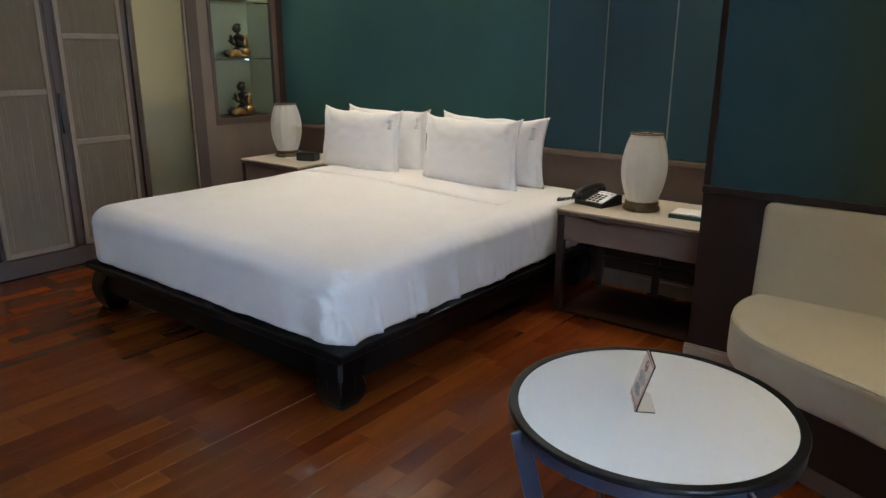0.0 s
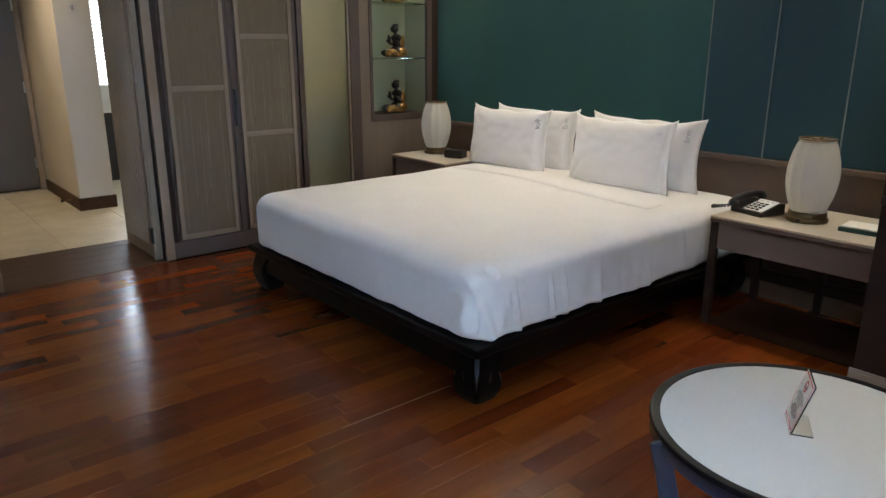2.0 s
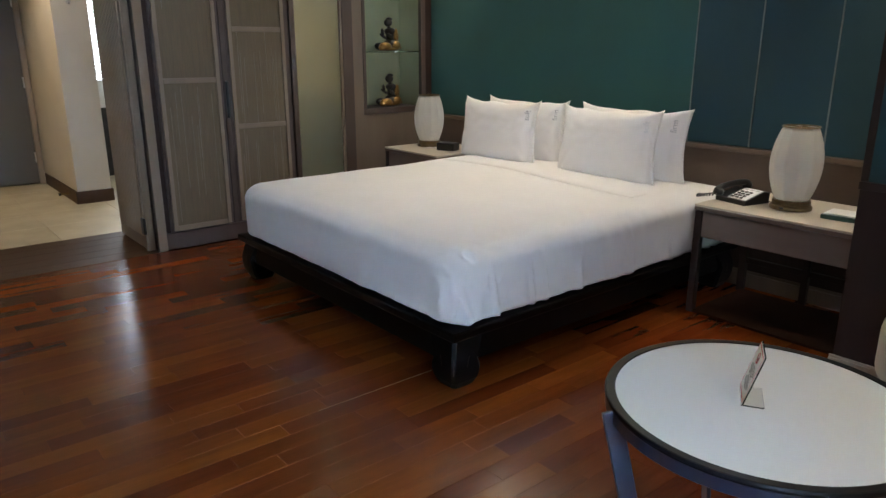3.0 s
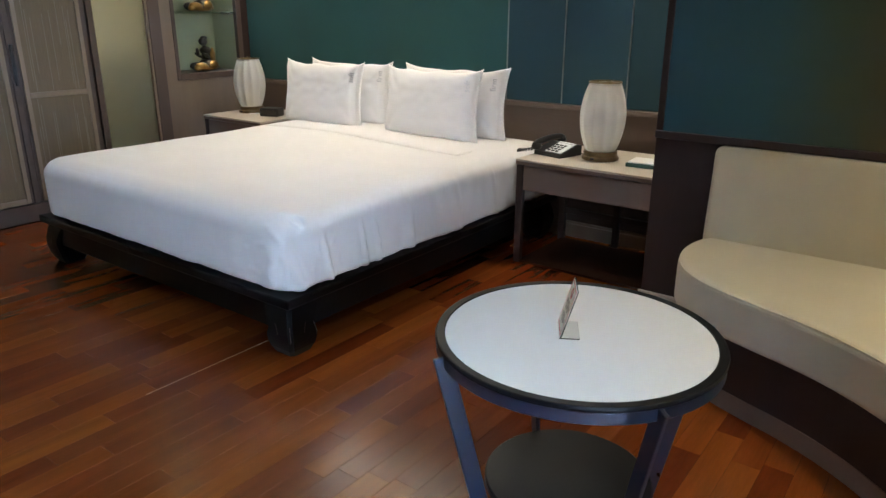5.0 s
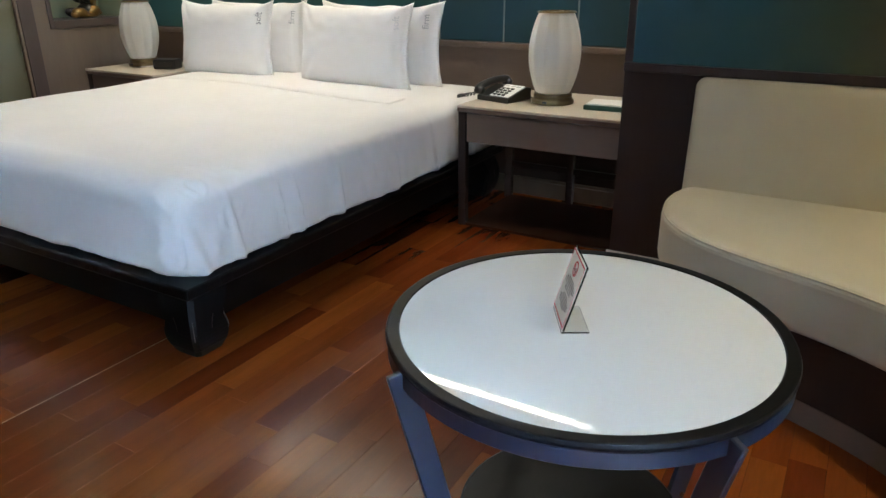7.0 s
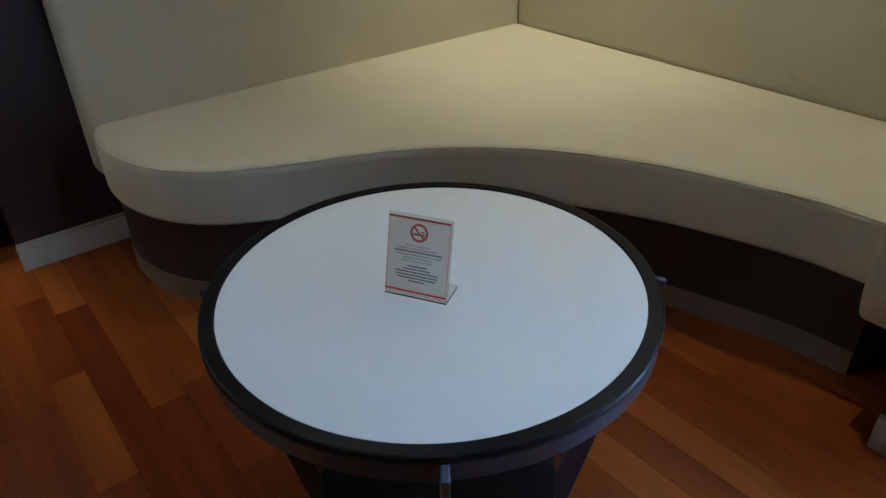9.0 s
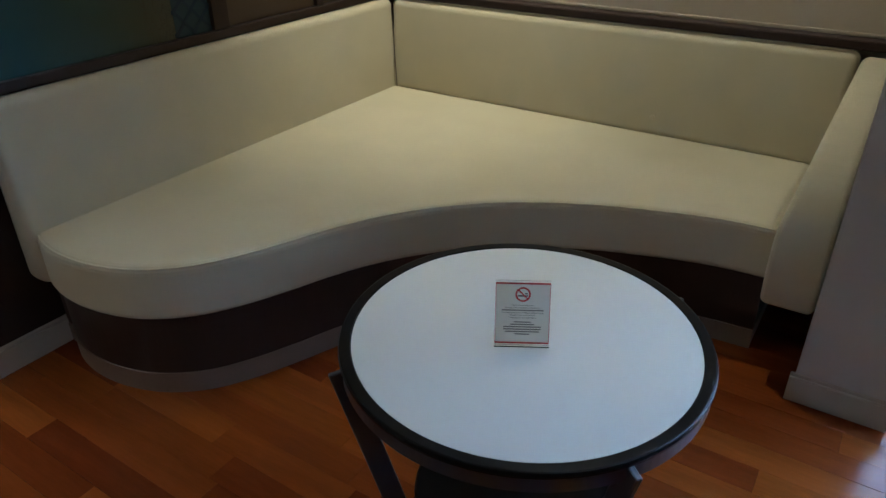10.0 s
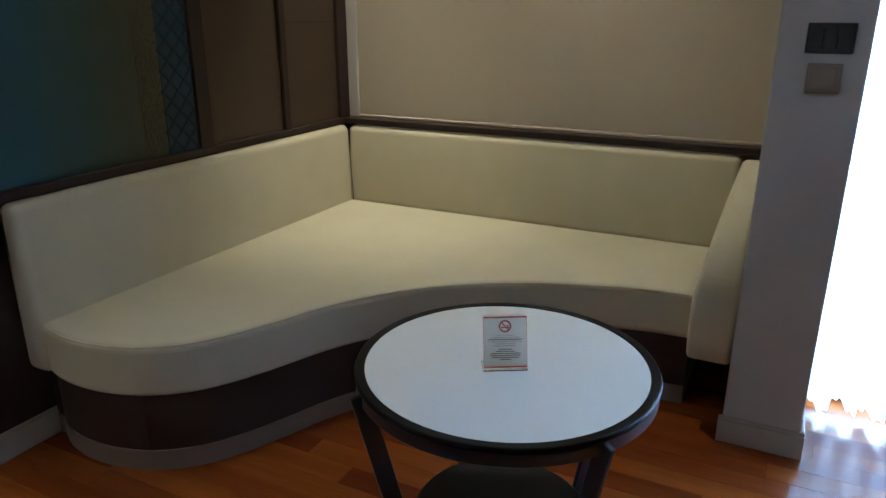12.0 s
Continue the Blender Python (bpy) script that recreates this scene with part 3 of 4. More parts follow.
# ---- bed ----
def bed():
    b = thing("bed_frame", "low black lacquered wooden bed frame with curved legs", "bed frame")
    x0, x1, y0, y1 = -1.945, 0.05, -0.05, 2.1
    part("platform", solid(x0, x1, y0, y1, 0.222, 0.26, 0.008), M["lacquer"], b)
    def apron(length):
        """Board with a waved lower edge, along x."""
        n = 40
        pts = []
        for i in range(n + 1):
            u = i / n
            e = min(u, 1 - u) * length
            low = 0.108 - 0.008 * max(0.0, 1 - e / 0.2) ** 1.5
            pts.append((u * length, low))
        pts += [(length, 0.2225), (0, 0.2225)]
        bm = extrude_outline(pts, -0.015, 0.015)
        bmesh.ops.transform(bm, matrix=Matrix.Rotation(radians(90), 4, "X"), verts=bm.verts[:])
        return bm
    a = part("apron", apron(x1 - x0 - 0.1), M["lacquer"], b)
    a.location = (x0 + 0.05, y0 + 0.05, 0)
    a = part("apron", apron(x1 - x0 - 0.1), M["lacquer"], b)
    a.location = (x0 + 0.05, y1 - 0.1, 0)
    for x in (x0 + 0.05, x1 - 0.05):
        a = part("apron", apron(y1 - y0 - 0.1), M["lacquer"], b)
        a.matrix_basis = pose(x, y0 + 0.05, 0, 0, 0, 90)
    # cabriole leg: square section that bulges at the knee and curls inward at the foot
    def leg():
        bm = bmesh.new()
        rings = []
        for k in range(15):
            z = 0.2225 * (1 - k / 14)
            u = 1 - z / 0.2225
            out = 0.026 * math.sin(math.pi * u) - 0.006 * max(0.0, (u - 0.85) / 0.15)
            inner = 0.165 - 0.052 * min(1.0, u / 0.4) + 0.018 * math.sin(math.pi * max(0.0, (u - 0.45) / 0.55))
            a0, a1 = -out, inner
            r = 0.014
            rings.append([bm.verts.new((x, y, z)) for x, y in ((a0 + r, a0), (a1 - r, a0), (a1, a0 + r), (a1, a1 - r), (a1 - r, a1), (a0 + r, a1), (a0, a1 - r), (a0, a0 + r))])
        for p, q in zip(rings, rings[1:]):
            for i in range(8):
                bm.faces.new((p[(i + 1) % 8], p[i], q[i], q[(i + 1) % 8]))
        bm.faces.new(rings[0])
        bm.faces.new(rings[-1][::-1])
        bmesh.ops.recalc_face_normals(bm, faces=bm.faces[:])
        return bm
    for x, y, r in ((x0 + 0.035, y0 + 0.035, 0), (x1 - 0.035, y0 + 0.035, 90), (x1 - 0.035, y1 - 0.035, 180), (x0 + 0.035, y1 - 0.035, 270)):
        l = part("leg", leg(), M["lacquer"], b)
        l.matrix_basis = pose(x, y, 0, 0, 0, r)
        e = part("worn_edge", solid(-0.0011, 0.0011, -0.0011, 0.0011, 0.075, 0.145, 0.0004, 1), M["worn"], l, "pale worn corner edge")
        e.matrix_basis = pose(-0.0185, -0.0185, 0, 0, 0, 45)
        for flip in (0, 1):
            line = smooth_line([(0.058, -0.0262, 0.145), (0.05, -0.0272, 0.125), (0.047, -0.0265, 0.10)], 4)
            part("scuff", tube([(q, p, z) if flip else (p, q, z) for p, q, z in line], 0.0009, 5), M["worn"], l, "thin pale scuff")
    return b


bed()


def mattress():
    """Mattress under a tucked white duvet: a rounded, softly wrinkled block."""
    x0, x1, y0, y1, z0, z1 = -1.925, 0.03, -0.028, 2.07, 0.257, 0.57
    m = thing("mattress", "thick white mattress made up with smooth white duvet", "mattress")
    bm = bmesh.new()
    nx, ny, nz = 110, 230, 30
    cx, cy, cz = (x0 + x1) / 2, (y0 + y1) / 2, (z0 + z1) / 2
    hx, hy, hz = (x1 - x0) / 2, (y1 - y0) / 2, (z1 - z0) / 2
    index = {}
    def vert(i, j, k):
        key = (i, j, k)
        if key not in index:
            p = Vector((-1 + 2 * i / nx, -1 + 2 * j / ny, -1 + 2 * k / nz))
            q = Vector((p.x * hx, p.y * hy, p.z * hz))
            r = Vector((0.11, 0.11, 0.085 if q.z > 0 else 0.03))
            inner = Vector((max(-hx + r.x, min(hx - r.x, q.x)), max(-hy + r.y, min(hy - r.y, q.y)), max(-hz + r.z, min(hz - r.z, q.z))))
            d = q - inner
            if d.length > 1e-6:
                e = Vector((d.x / r.x, d.y / r.y, d.z / r.z))
                e.normalize()
                q = inner + Vector((e.x * r.x, e.y * r.y, e.z * r.z))
            w = Vector((q.x + cx, q.y + cy, q.z + cz))
            side = max(0.0, 1 - (w.z - z0) / (z1 - z0))
            wob = noise.noise(Vector((w.x * 2.2, w.y * 2.2, w.z * 3))) * 0.008
            fold = noise.noise(Vector((w.x * 14, w.y * 14, w.z * 2.5))) * 0.009 * min(1, side * 1.6)
            if p.x > 0.9:
                # vertical gathers of the tucked cloth along the east side
                g = noise.noise(Vector((0.5, w.y * 9, w.z * 1.2)))
                ridge = max(0.0, 1 - abs(noise.noise(Vector((7.5, w.y * 5.5 + 0.9 * w.z, 0.4 * w.z)))) * 15)
                fold += (0.005 * g + 0.019 * ridge * min(1, side * 2)) * min(1, side * 2.2)
            near = math.exp(-(((w.x - x1) ** 2 + (w.y - y0) ** 2) / 0.045)) 
            fold += near * (0.0045 * math.sin(46 * (w.x - w.y) + 14 * w.z + 3 * noise.noise(w * 9)) + 0.012 * max(0.0, 1 - abs(noise.noise(Vector((w.x * 11, w.y * 11, w.z * 9)))) * 12))
            out = Vector((p.x ** 5, p.y ** 5, 0.7 * p.z ** 5 if p.z > 0 else 0))
            w += out * (wob + fold)
            if p.z > 0.2:
                w.z += 0.012 * (1 - p.x ** 2) * (1 - p.y ** 2) + 0.012 * max(0.0, p.y)
            if p.z < -0.5:
                w.z += 0.003 * noise.noise(Vector((w.x * 5, w.y * 5, 1)))
            index[key] = bm.verts.new(w)
        return index[key]
    def face(a, b, c, d):
        bm.faces.new((vert(*a), vert(*b), vert(*c), vert(*d)))
    for i in range(nx):
        for j in range(ny):
            face((i, j, nz), (i + 1, j, nz), (i + 1, j + 1, nz), (i, j + 1, nz))
            face((i, j + 1, 0), (i + 1, j + 1, 0), (i + 1, j, 0), (i, j, 0))
    for i in range(nx):
        for k in range(nz):
            face((i, 0, k), (i + 1, 0, k), (i + 1, 0, k + 1), (i, 0, k + 1))
            face((i, ny, k + 1), (i + 1, ny, k + 1), (i + 1, ny, k), (i, ny, k))
    for j in range(ny):
        for k in range(nz):
            face((0, j, k + 1), (0, j + 1, k + 1), (0, j + 1, k), (0, j, k))
            face((nx, j, k), (nx, j + 1, k), (nx, j + 1, k + 1), (nx, j, k + 1))
    part("duvet", bm, M["linen"], m, smooth=True)
    # turned-down top sheet
    bm = bmesh.new()
    rows = []
    for j in range(21):
        v = j / 20
        row = []
        for i in range(61):
            u = i / 60
            x = x0 + 0.1 + (x1 - x0 - 0.3) * u
            y = 1.4 + 0.05 * math.sin(u * 5) + (1.98 - 1.4) * v
            lift = 0.016 * min(1, v * 14 + 0.3) * min(1, (1 - u) * 5) * min(1, u * 12 + 0.2)
            px, py = (x - cx) / hx, (y - cy) / hy
            z = z1 + 0.012 * (1 - px ** 2) * (1 - py ** 2) + 0.012 * max(0, py) + lift + 0.002 * noise.noise(Vector((x * 6, y * 6, 0)))
            row.append(bm.verts.new((x, y, z)))
        rows.append(row)
    for a, b in zip(rows, rows[1:]):
        for i in range(60):
            bm.faces.new((a[i], a[i + 1], b[i + 1], b[i]))
    ext = bmesh.ops.extrude_face_region(bm, geom=bm.faces[:])
    bmesh.ops.translate(bm, vec=(0, 0, -0.02), verts=[g for g in ext["geom"] if isinstance(g, bmesh.types.BMVert)])
    bmesh.ops.recalc_face_normals(bm, faces=bm.faces[:])
    part("turned_down_sheet", bm, M["linen"], m, "white sheet turned down with a stitched edge", smooth=True)


mattress()


def pillow_swell(u, v, seed, side):
    """Half thickness, 0 to 1, at u across and v up; the case's open end stays flat past the filling."""
    a = (u + 0.07) / 0.93
    t = max(0.0, (1 - min(1.0, abs(a)) ** 5) * (1 - abs(v) ** 4)) ** 0.5
    t *= 0.86 - 0.14 * v
    t += 0.05 * noise.noise(Vector((u * 2.2 + seed, v * 2.2, side))) * min(1, 4 * t)
    t += 0.035 * noise.noise(Vector((u * 6 + seed, v * 4.5, side + 3))) * min(1, 3 * t)
    # slack folds that run in from the corners
    fold = math.exp(-((abs(u) - 0.52 - 0.42 * abs(v)) ** 2) / 0.003) * max(0.0, abs(v) - 0.25)
    fold += 0.8 * math.exp(-((abs(u) - 0.66 - 0.2 * abs(v)) ** 2) / 0.002) * max(0.0, abs(v) - 0.1) * (0.5 + noise.noise(Vector((u * 3, v * 3, seed))))
    return t - 0.2 * fold * min(1, 4 * t) + 0.03


def pillow_mesh(w, h, d, seed):
    """Stuffed pillow with pointed corners, standing in the xz plane, foot at z = 0."""
    bm = bmesh.new()
    n = 44
    for s in (1, -1):
        grid = []
        for j in range(n + 1):
            row = []
            for i in range(n + 1):
                u, v = -1 + 2 * i / n, -1 + 2 * j / n
                dip = 0.15 * (1 - abs(u) ** 5) if v > 0 else 0.05 * abs(u) ** 6
                x = u * w / 2 * (1 - 0.08 * (1 - v * v) + 0.006 * noise.noise(Vector((v * 5, seed, u))))
                z = v * h / 2 * (1 - dip) + 0.008 * noise.noise(Vector((u * 3 + seed, v * 2, 5))) * max(0.0, v)
                row.append(bm.verts.new((x, s * d / 2 * pillow_swell(u, v, seed, s) if 0 < i < n and 0 < j < n else 0, z + h / 2)))
            grid.append(row)
        for a, b in zip(grid, grid[1:]):
            for i in range(n):
                q = (a[i], a[i + 1], b[i + 1], b[i])
                bm.faces.new(q if s < 0 else q[::-1])
    bmesh.ops.remove_doubles(bm, verts=bm.verts[:], dist=0.0002)
    bmesh.ops.recalc_face_normals(bm, faces=bm.faces[:])
    return bm


def pillow(x, y, z, w, lean, turn, text, mat, label, seed, h=0.43):
    p = part("pillow", pillow_mesh(w, h, 0.16, seed), M["linen"], smooth=True)
    p.matrix_basis = pose(x, y, z, -lean, 0, turn)
    tagged(p, label, "pillow", group="pillows at the headboard")
    word = writing("lettering", text, 0.044, Matrix.Identity(4), mat, p, "grey vertical lettering")
    for v in word.data.vertices:
        # set the word upright along the right edge, on the swelling cloth
        x, z = w * 0.385 - v.co.y - v.co.x * 0.05, h * 0.76 + v.co.x
        a, b = x / (w / 2 * 0.975), (z - h / 2) / (h / 2 * 0.95)
        v.co = (x, -0.16 / 2 * pillow_swell(a, b, seed, -1) - 0.004 - abs(v.co.z), z)


PZ = 0.574
pillow(-1.462, 1.865, PZ, 0.76, 5, 0, "firm", M["ink_pale"], "white pillow lettered firm, leaning on the headboard", 1)
pillow(-0.585, 1.865, PZ, 0.79, 5, 0, "firm", M["ink_pale"], "white pillow lettered firm, leaning on the headboard", 2)
pillow(-1.55, 1.69, PZ, 0.735, 7, 0, "soft", M["ink"], "white pillow lettered soft, leaning on another pillow", 3)
pillow(-0.63, 1.69, PZ, 0.715, 7, 0, "soft", M["ink_faint"], "plump white pillow leaning on another pillow", 4)


# ---- bedside tables ----
def bedside_table(x0, x1):
    n = thing("bedside_table", "taupe wood bedside table with drawer and stone top", "bedside table", group="bedside tables")
    y0, y1, top = 1.50, 2.06, 0.574
    part("tabletop", solid(x0, x1, y0, y1, top - 0.012, top, 0.003), M["stone_top"], n, "thin beige stone top")
    part("top_frame", solid(x0, x1, y0 + 0.001, y1, top - 0.03, top - 0.0125, 0.002), M["taupe_flat"], n)
    part("body", solid(x0 + 0.02, x1 - 0.02, y0 + 0.03, y1, 0.405, top - 0.031), M["taupe_flat"], n)
    part("drawer", solid(x0 + 0.045, x1 - 0.045, y0 + 0.008, y0 + 0.029, 0.408, top - 0.034, 0.003), M["taupe_flat"], n)
    # Legs in the darkest wood, which puts the underside's shade into their colour.
    for x in (x0 + 0.022, x1 - 0.022):
        part("leg", solid(x - 0.02, x + 0.02, y0 + 0.006, y0 + 0.04, 0.0, top - 0.031, 0.004), M["espresso"], n)
        part("leg", solid(x - 0.02, x + 0.02, y1 - 0.045, y1 - 0.01, 0, 0.404, 0.004), M["espresso"], n)
    # Thin dark board put in for the shade on the floor here.
    part("base_board", solid(x0 + 0.03, x1 - 0.03, y0 + 0.008, y1 - 0.03, 0.001, 0.014, 0.002), M["screed_and_shade"], n, "dark board standing in for the shade between the legs")
    part("back_rail", solid(x0 + 0.04, x1 - 0.04, y1 - 0.04, y1 - 0.015, 0.17, 0.2, 0.003), M["espresso"], n)
    part("middle_leg", solid((x0 + x1) / 2 - 0.05, (x0 + x1) / 2 - 0.015, y1 - 0.045, y1 - 0.01, 0, 0.404, 0.004), M["espresso"], n)


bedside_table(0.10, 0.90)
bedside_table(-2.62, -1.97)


def table_lamp(x, y, z):
    l = thing("table_lamp", "unlit white ribbed silk lantern lamp on bronze base", "table lamp", pose(x, y, z), group="bedside lamps")
    prof = []
    for k in range(25):
        v = k / 24
        prof.append((0.078 + 0.040 * math.sin(math.pi * v) ** 0.85, 0.048 + 0.345 * v))
    bm = lathe(prof, 96, 12, 0.05, close=False)
    ext = bmesh.ops.solidify(bm, geom=bm.faces[:], thickness=0.002)
    part("shade", bm, M["shade"], l, "white ribbed silk shade", smooth=True)
    base = lathe([(0.0001, 0), (0.095, 0), (0.097, 0.006), (0.095, 0.018), (0.088, 0.022), (0.085, 0.03), (0.088, 0.034), (0.085, 0.046), (0.0001, 0.046)], 48)
    part("base", base, M["bronze"], l, "round aged bronze base", smooth=False)
    bm = lathe([(0.078, 0.393), (0.085, 0.393), (0.0855, 0.396), (0.083, 0.399), (0.078, 0.399), (0.077, 0.396), (0.078, 0.393)], 48, close=False)
    part("top_ring", bm, M["bronze"], l, "bronze ring")
    bm = tube([(-0.08, 0, 0.395), (0.08, 0, 0.395)], 0.003)
    join(bm, tube([(0, -0.08, 0.395), (0, 0.08, 0.395)], 0.003))
    part("spider", bm, M["bronze"], l)
    part("bulb", lathe([(0.0001, 0.15), (0.014, 0.15), (0.016, 0.19), (0.028, 0.22), (0.028, 0.245), (0.0001, 0.265)], 20), M["white_plastic"], l, smooth=True)
    part("stem", lathe([(0.008, 0.04), (0.008, 0.16)], 12), M["bronze"], l)
    part("switch", solid(-0.01, 0.01, -0.101, -0.092, 0.008, 0.018, 0.002), M["black"], l)
    return l


table_lamp(0.455, 1.765, 0.5745)
table_lamp(-2.44, 1.81, 0.5745)


def telephone():
    p = thing("telephone", "black desk telephone with white keypad panel", "telephone", pose(0.222, 1.735, 0.5745, 0, 0, -14))
    bm = bmesh.new()
    pts = [(-0.085, 0.0), (0.085, 0.0), (0.085, 0.055), (0.05, 0.06), (-0.085, 0.022)]
    body = extrude_outline([(a, b) for a, b in pts], -0.095, 0.095, 0.004, 2)
    bmesh.ops.transform(body, matrix=Matrix(((0, 0, 1, 0), (1, 0, 0, 0), (0, 1, 0, 0), (0, 0, 0, 1))), verts=body.verts[:])
    part("body", body, M["black"], p)
    slope = Matrix.Translation((0.035, -0.02, 0.0428)) @ Matrix.Rotation(math.atan2(0.038, 0.135), 4, "X")
    pad = part("keypad_panel", solid(-0.055, 0.055, -0.062, 0.068, 0, 0.003, 0.001, 1), M["white_plastic"], p, "white keypad panel")
    pad.matrix_basis = slope
    for r in range(4):
        for c in range(3):
            part("key", solid(-0.035 + c * 0.027 - 0.009, -0.035 + c * 0.027 + 0.009, -0.05 + r * 0.023 - 0.006, -0.05 + r * 0.023 + 0.006, 0.003, 0.008, 0.0015, 1), M["black"], pad)
    for c in range(3):
        part("print_bar", solid(-0.045 + c * 0.032, -0.022 + c * 0.032, 0.046, 0.056, 0.003, 0.0036), M["ink_pale"], pad)
    hs = bmesh.new()
    line = smooth_line([(-0.065, -0.115, 0.052), (-0.065, -0.085, 0.068), (-0.065, 0, 0.082), (-0.065, 0.085, 0.082), (-0.065, 0.115, 0.066)], 5)
    join(hs, tube(line, 0.017, 10))
    for y, z in ((-0.1, 0.048), (0.1, 0.064)):
        join(hs, lathe([(0.001, -0.014), (0.024, -0.014), (0.027, 0.002), (0.02, 0.016), (0.001, 0.02)], 16), Matrix.Translation((-0.065, y, z)))
    part("handset", hs, M["black"], p, "black handset", smooth=True)
    cord = []
    for k in range(90):
        u = k / 89
        a = k * 0.9
        cord.append((-0.09 - 0.10 * u + 0.006 * math.cos(a), -0.09 - 0.06 * math.sin(u * 3.0) + 0.006 * math.sin(a), 0.03 - 0.02 * u + 0.006 * math.sin(a)))
    part("cord", tube(cord, 0.0035, 6), M["black"], p, "coiled black cord", smooth=True)
    part("line_cable", tube(smooth_line([(0.08, 0.08, 0.01), (0.14, 0.12, 0.005), (0.12, 0.2, 0.005)]), 0.003, 6), M["black"], p)


telephone()


def note_tray():
    t = thing("note_tray", "dark green tray holding white note paper", "note tray", pose(0.73, 1.74, 0.5745, 0, 0, 4))
    part("tray", solid(-0.095, 0.095, -0.075, 0.075, 0, 0.02, 0.003), M["green_tray"], t)
    part("paper", solid(-0.086, 0.066, -0.066, 0.066, 0.0205, 0.027, 0.001, 1), M["paper"], t, "stack of white note paper")
    part("pen", tube([(0.078, -0.06, 0.025), (0.078, 0.06, 0.025)], 0.0045), M["steel"], t)


note_tray()


def clock_radio():
    c = thing("clock_radio", "small black clock radio on the bedside table", "clock radio", pose(-2.15, 1.76, 0.5745, 0, 0, 20))
    part("case", solid(-0.075, 0.075, -0.05, 0.05, 0, 0.06, 0.01, 3), M["black"], c)
    part("display", solid(-0.06, 0.06, -0.0525, -0.0495, 0.014, 0.045, 0.001, 1), M["dark_stone"], c)
    part("cable", tube(smooth_line([(-0.07, 0.03, 0.015), (-0.13, 0.06, 0.006), (-0.2, 0.02, 0.005)]), 0.003, 6), M["white_plastic"], c)


clock_radio()


def wall_plate(name, x, y, z, w, h, face, mat, label, keys=2):
    """Flush plate on a wall; face: 'y' looks south, 'x' looks west."""
    turn = 0 if face == "y" else -90
    p = thing(name, label, "switch", pose(x, y, z, 0, 0, turn))
    part("plate", solid(-w / 2, w / 2, -0.009, 0, -h / 2, h / 2, 0.003), M[mat], p)
    for k in range(keys):
        a = -w / 2 + 0.01 + (w - 0.02) * k / keys
        part("rocker", solid(a + 0.001, a + (w - 0.02) / keys - 0.001, -0.012, -0.0085, -h / 2 + 0.01, h / 2 - 0.01, 0.002), M[mat], p)
    return p


wall_plate("socket_plate", 0.33, ALCOVE + 0.019, 0.70, 0.12, 0.085, "y", "stile", "brown socket plate above the bedside table")
wall_plate("socket_plate", -2.12, ALCOVE + 0.019, 0.69, 0.12, 0.085, "y", "espresso", "brown socket plate above the bedside table")
wall_plate("control_panel", 2.177, -0.802, 1.262, 0.115, 0.078, "x", "dark_stone", "dark glass control panel on the pillar", 3)
wall_plate("switch_plate", 2.177, -0.800, 1.159, 0.083, 0.078, "x", "pale_frame", "square grey switch plate on the pillar", 1)


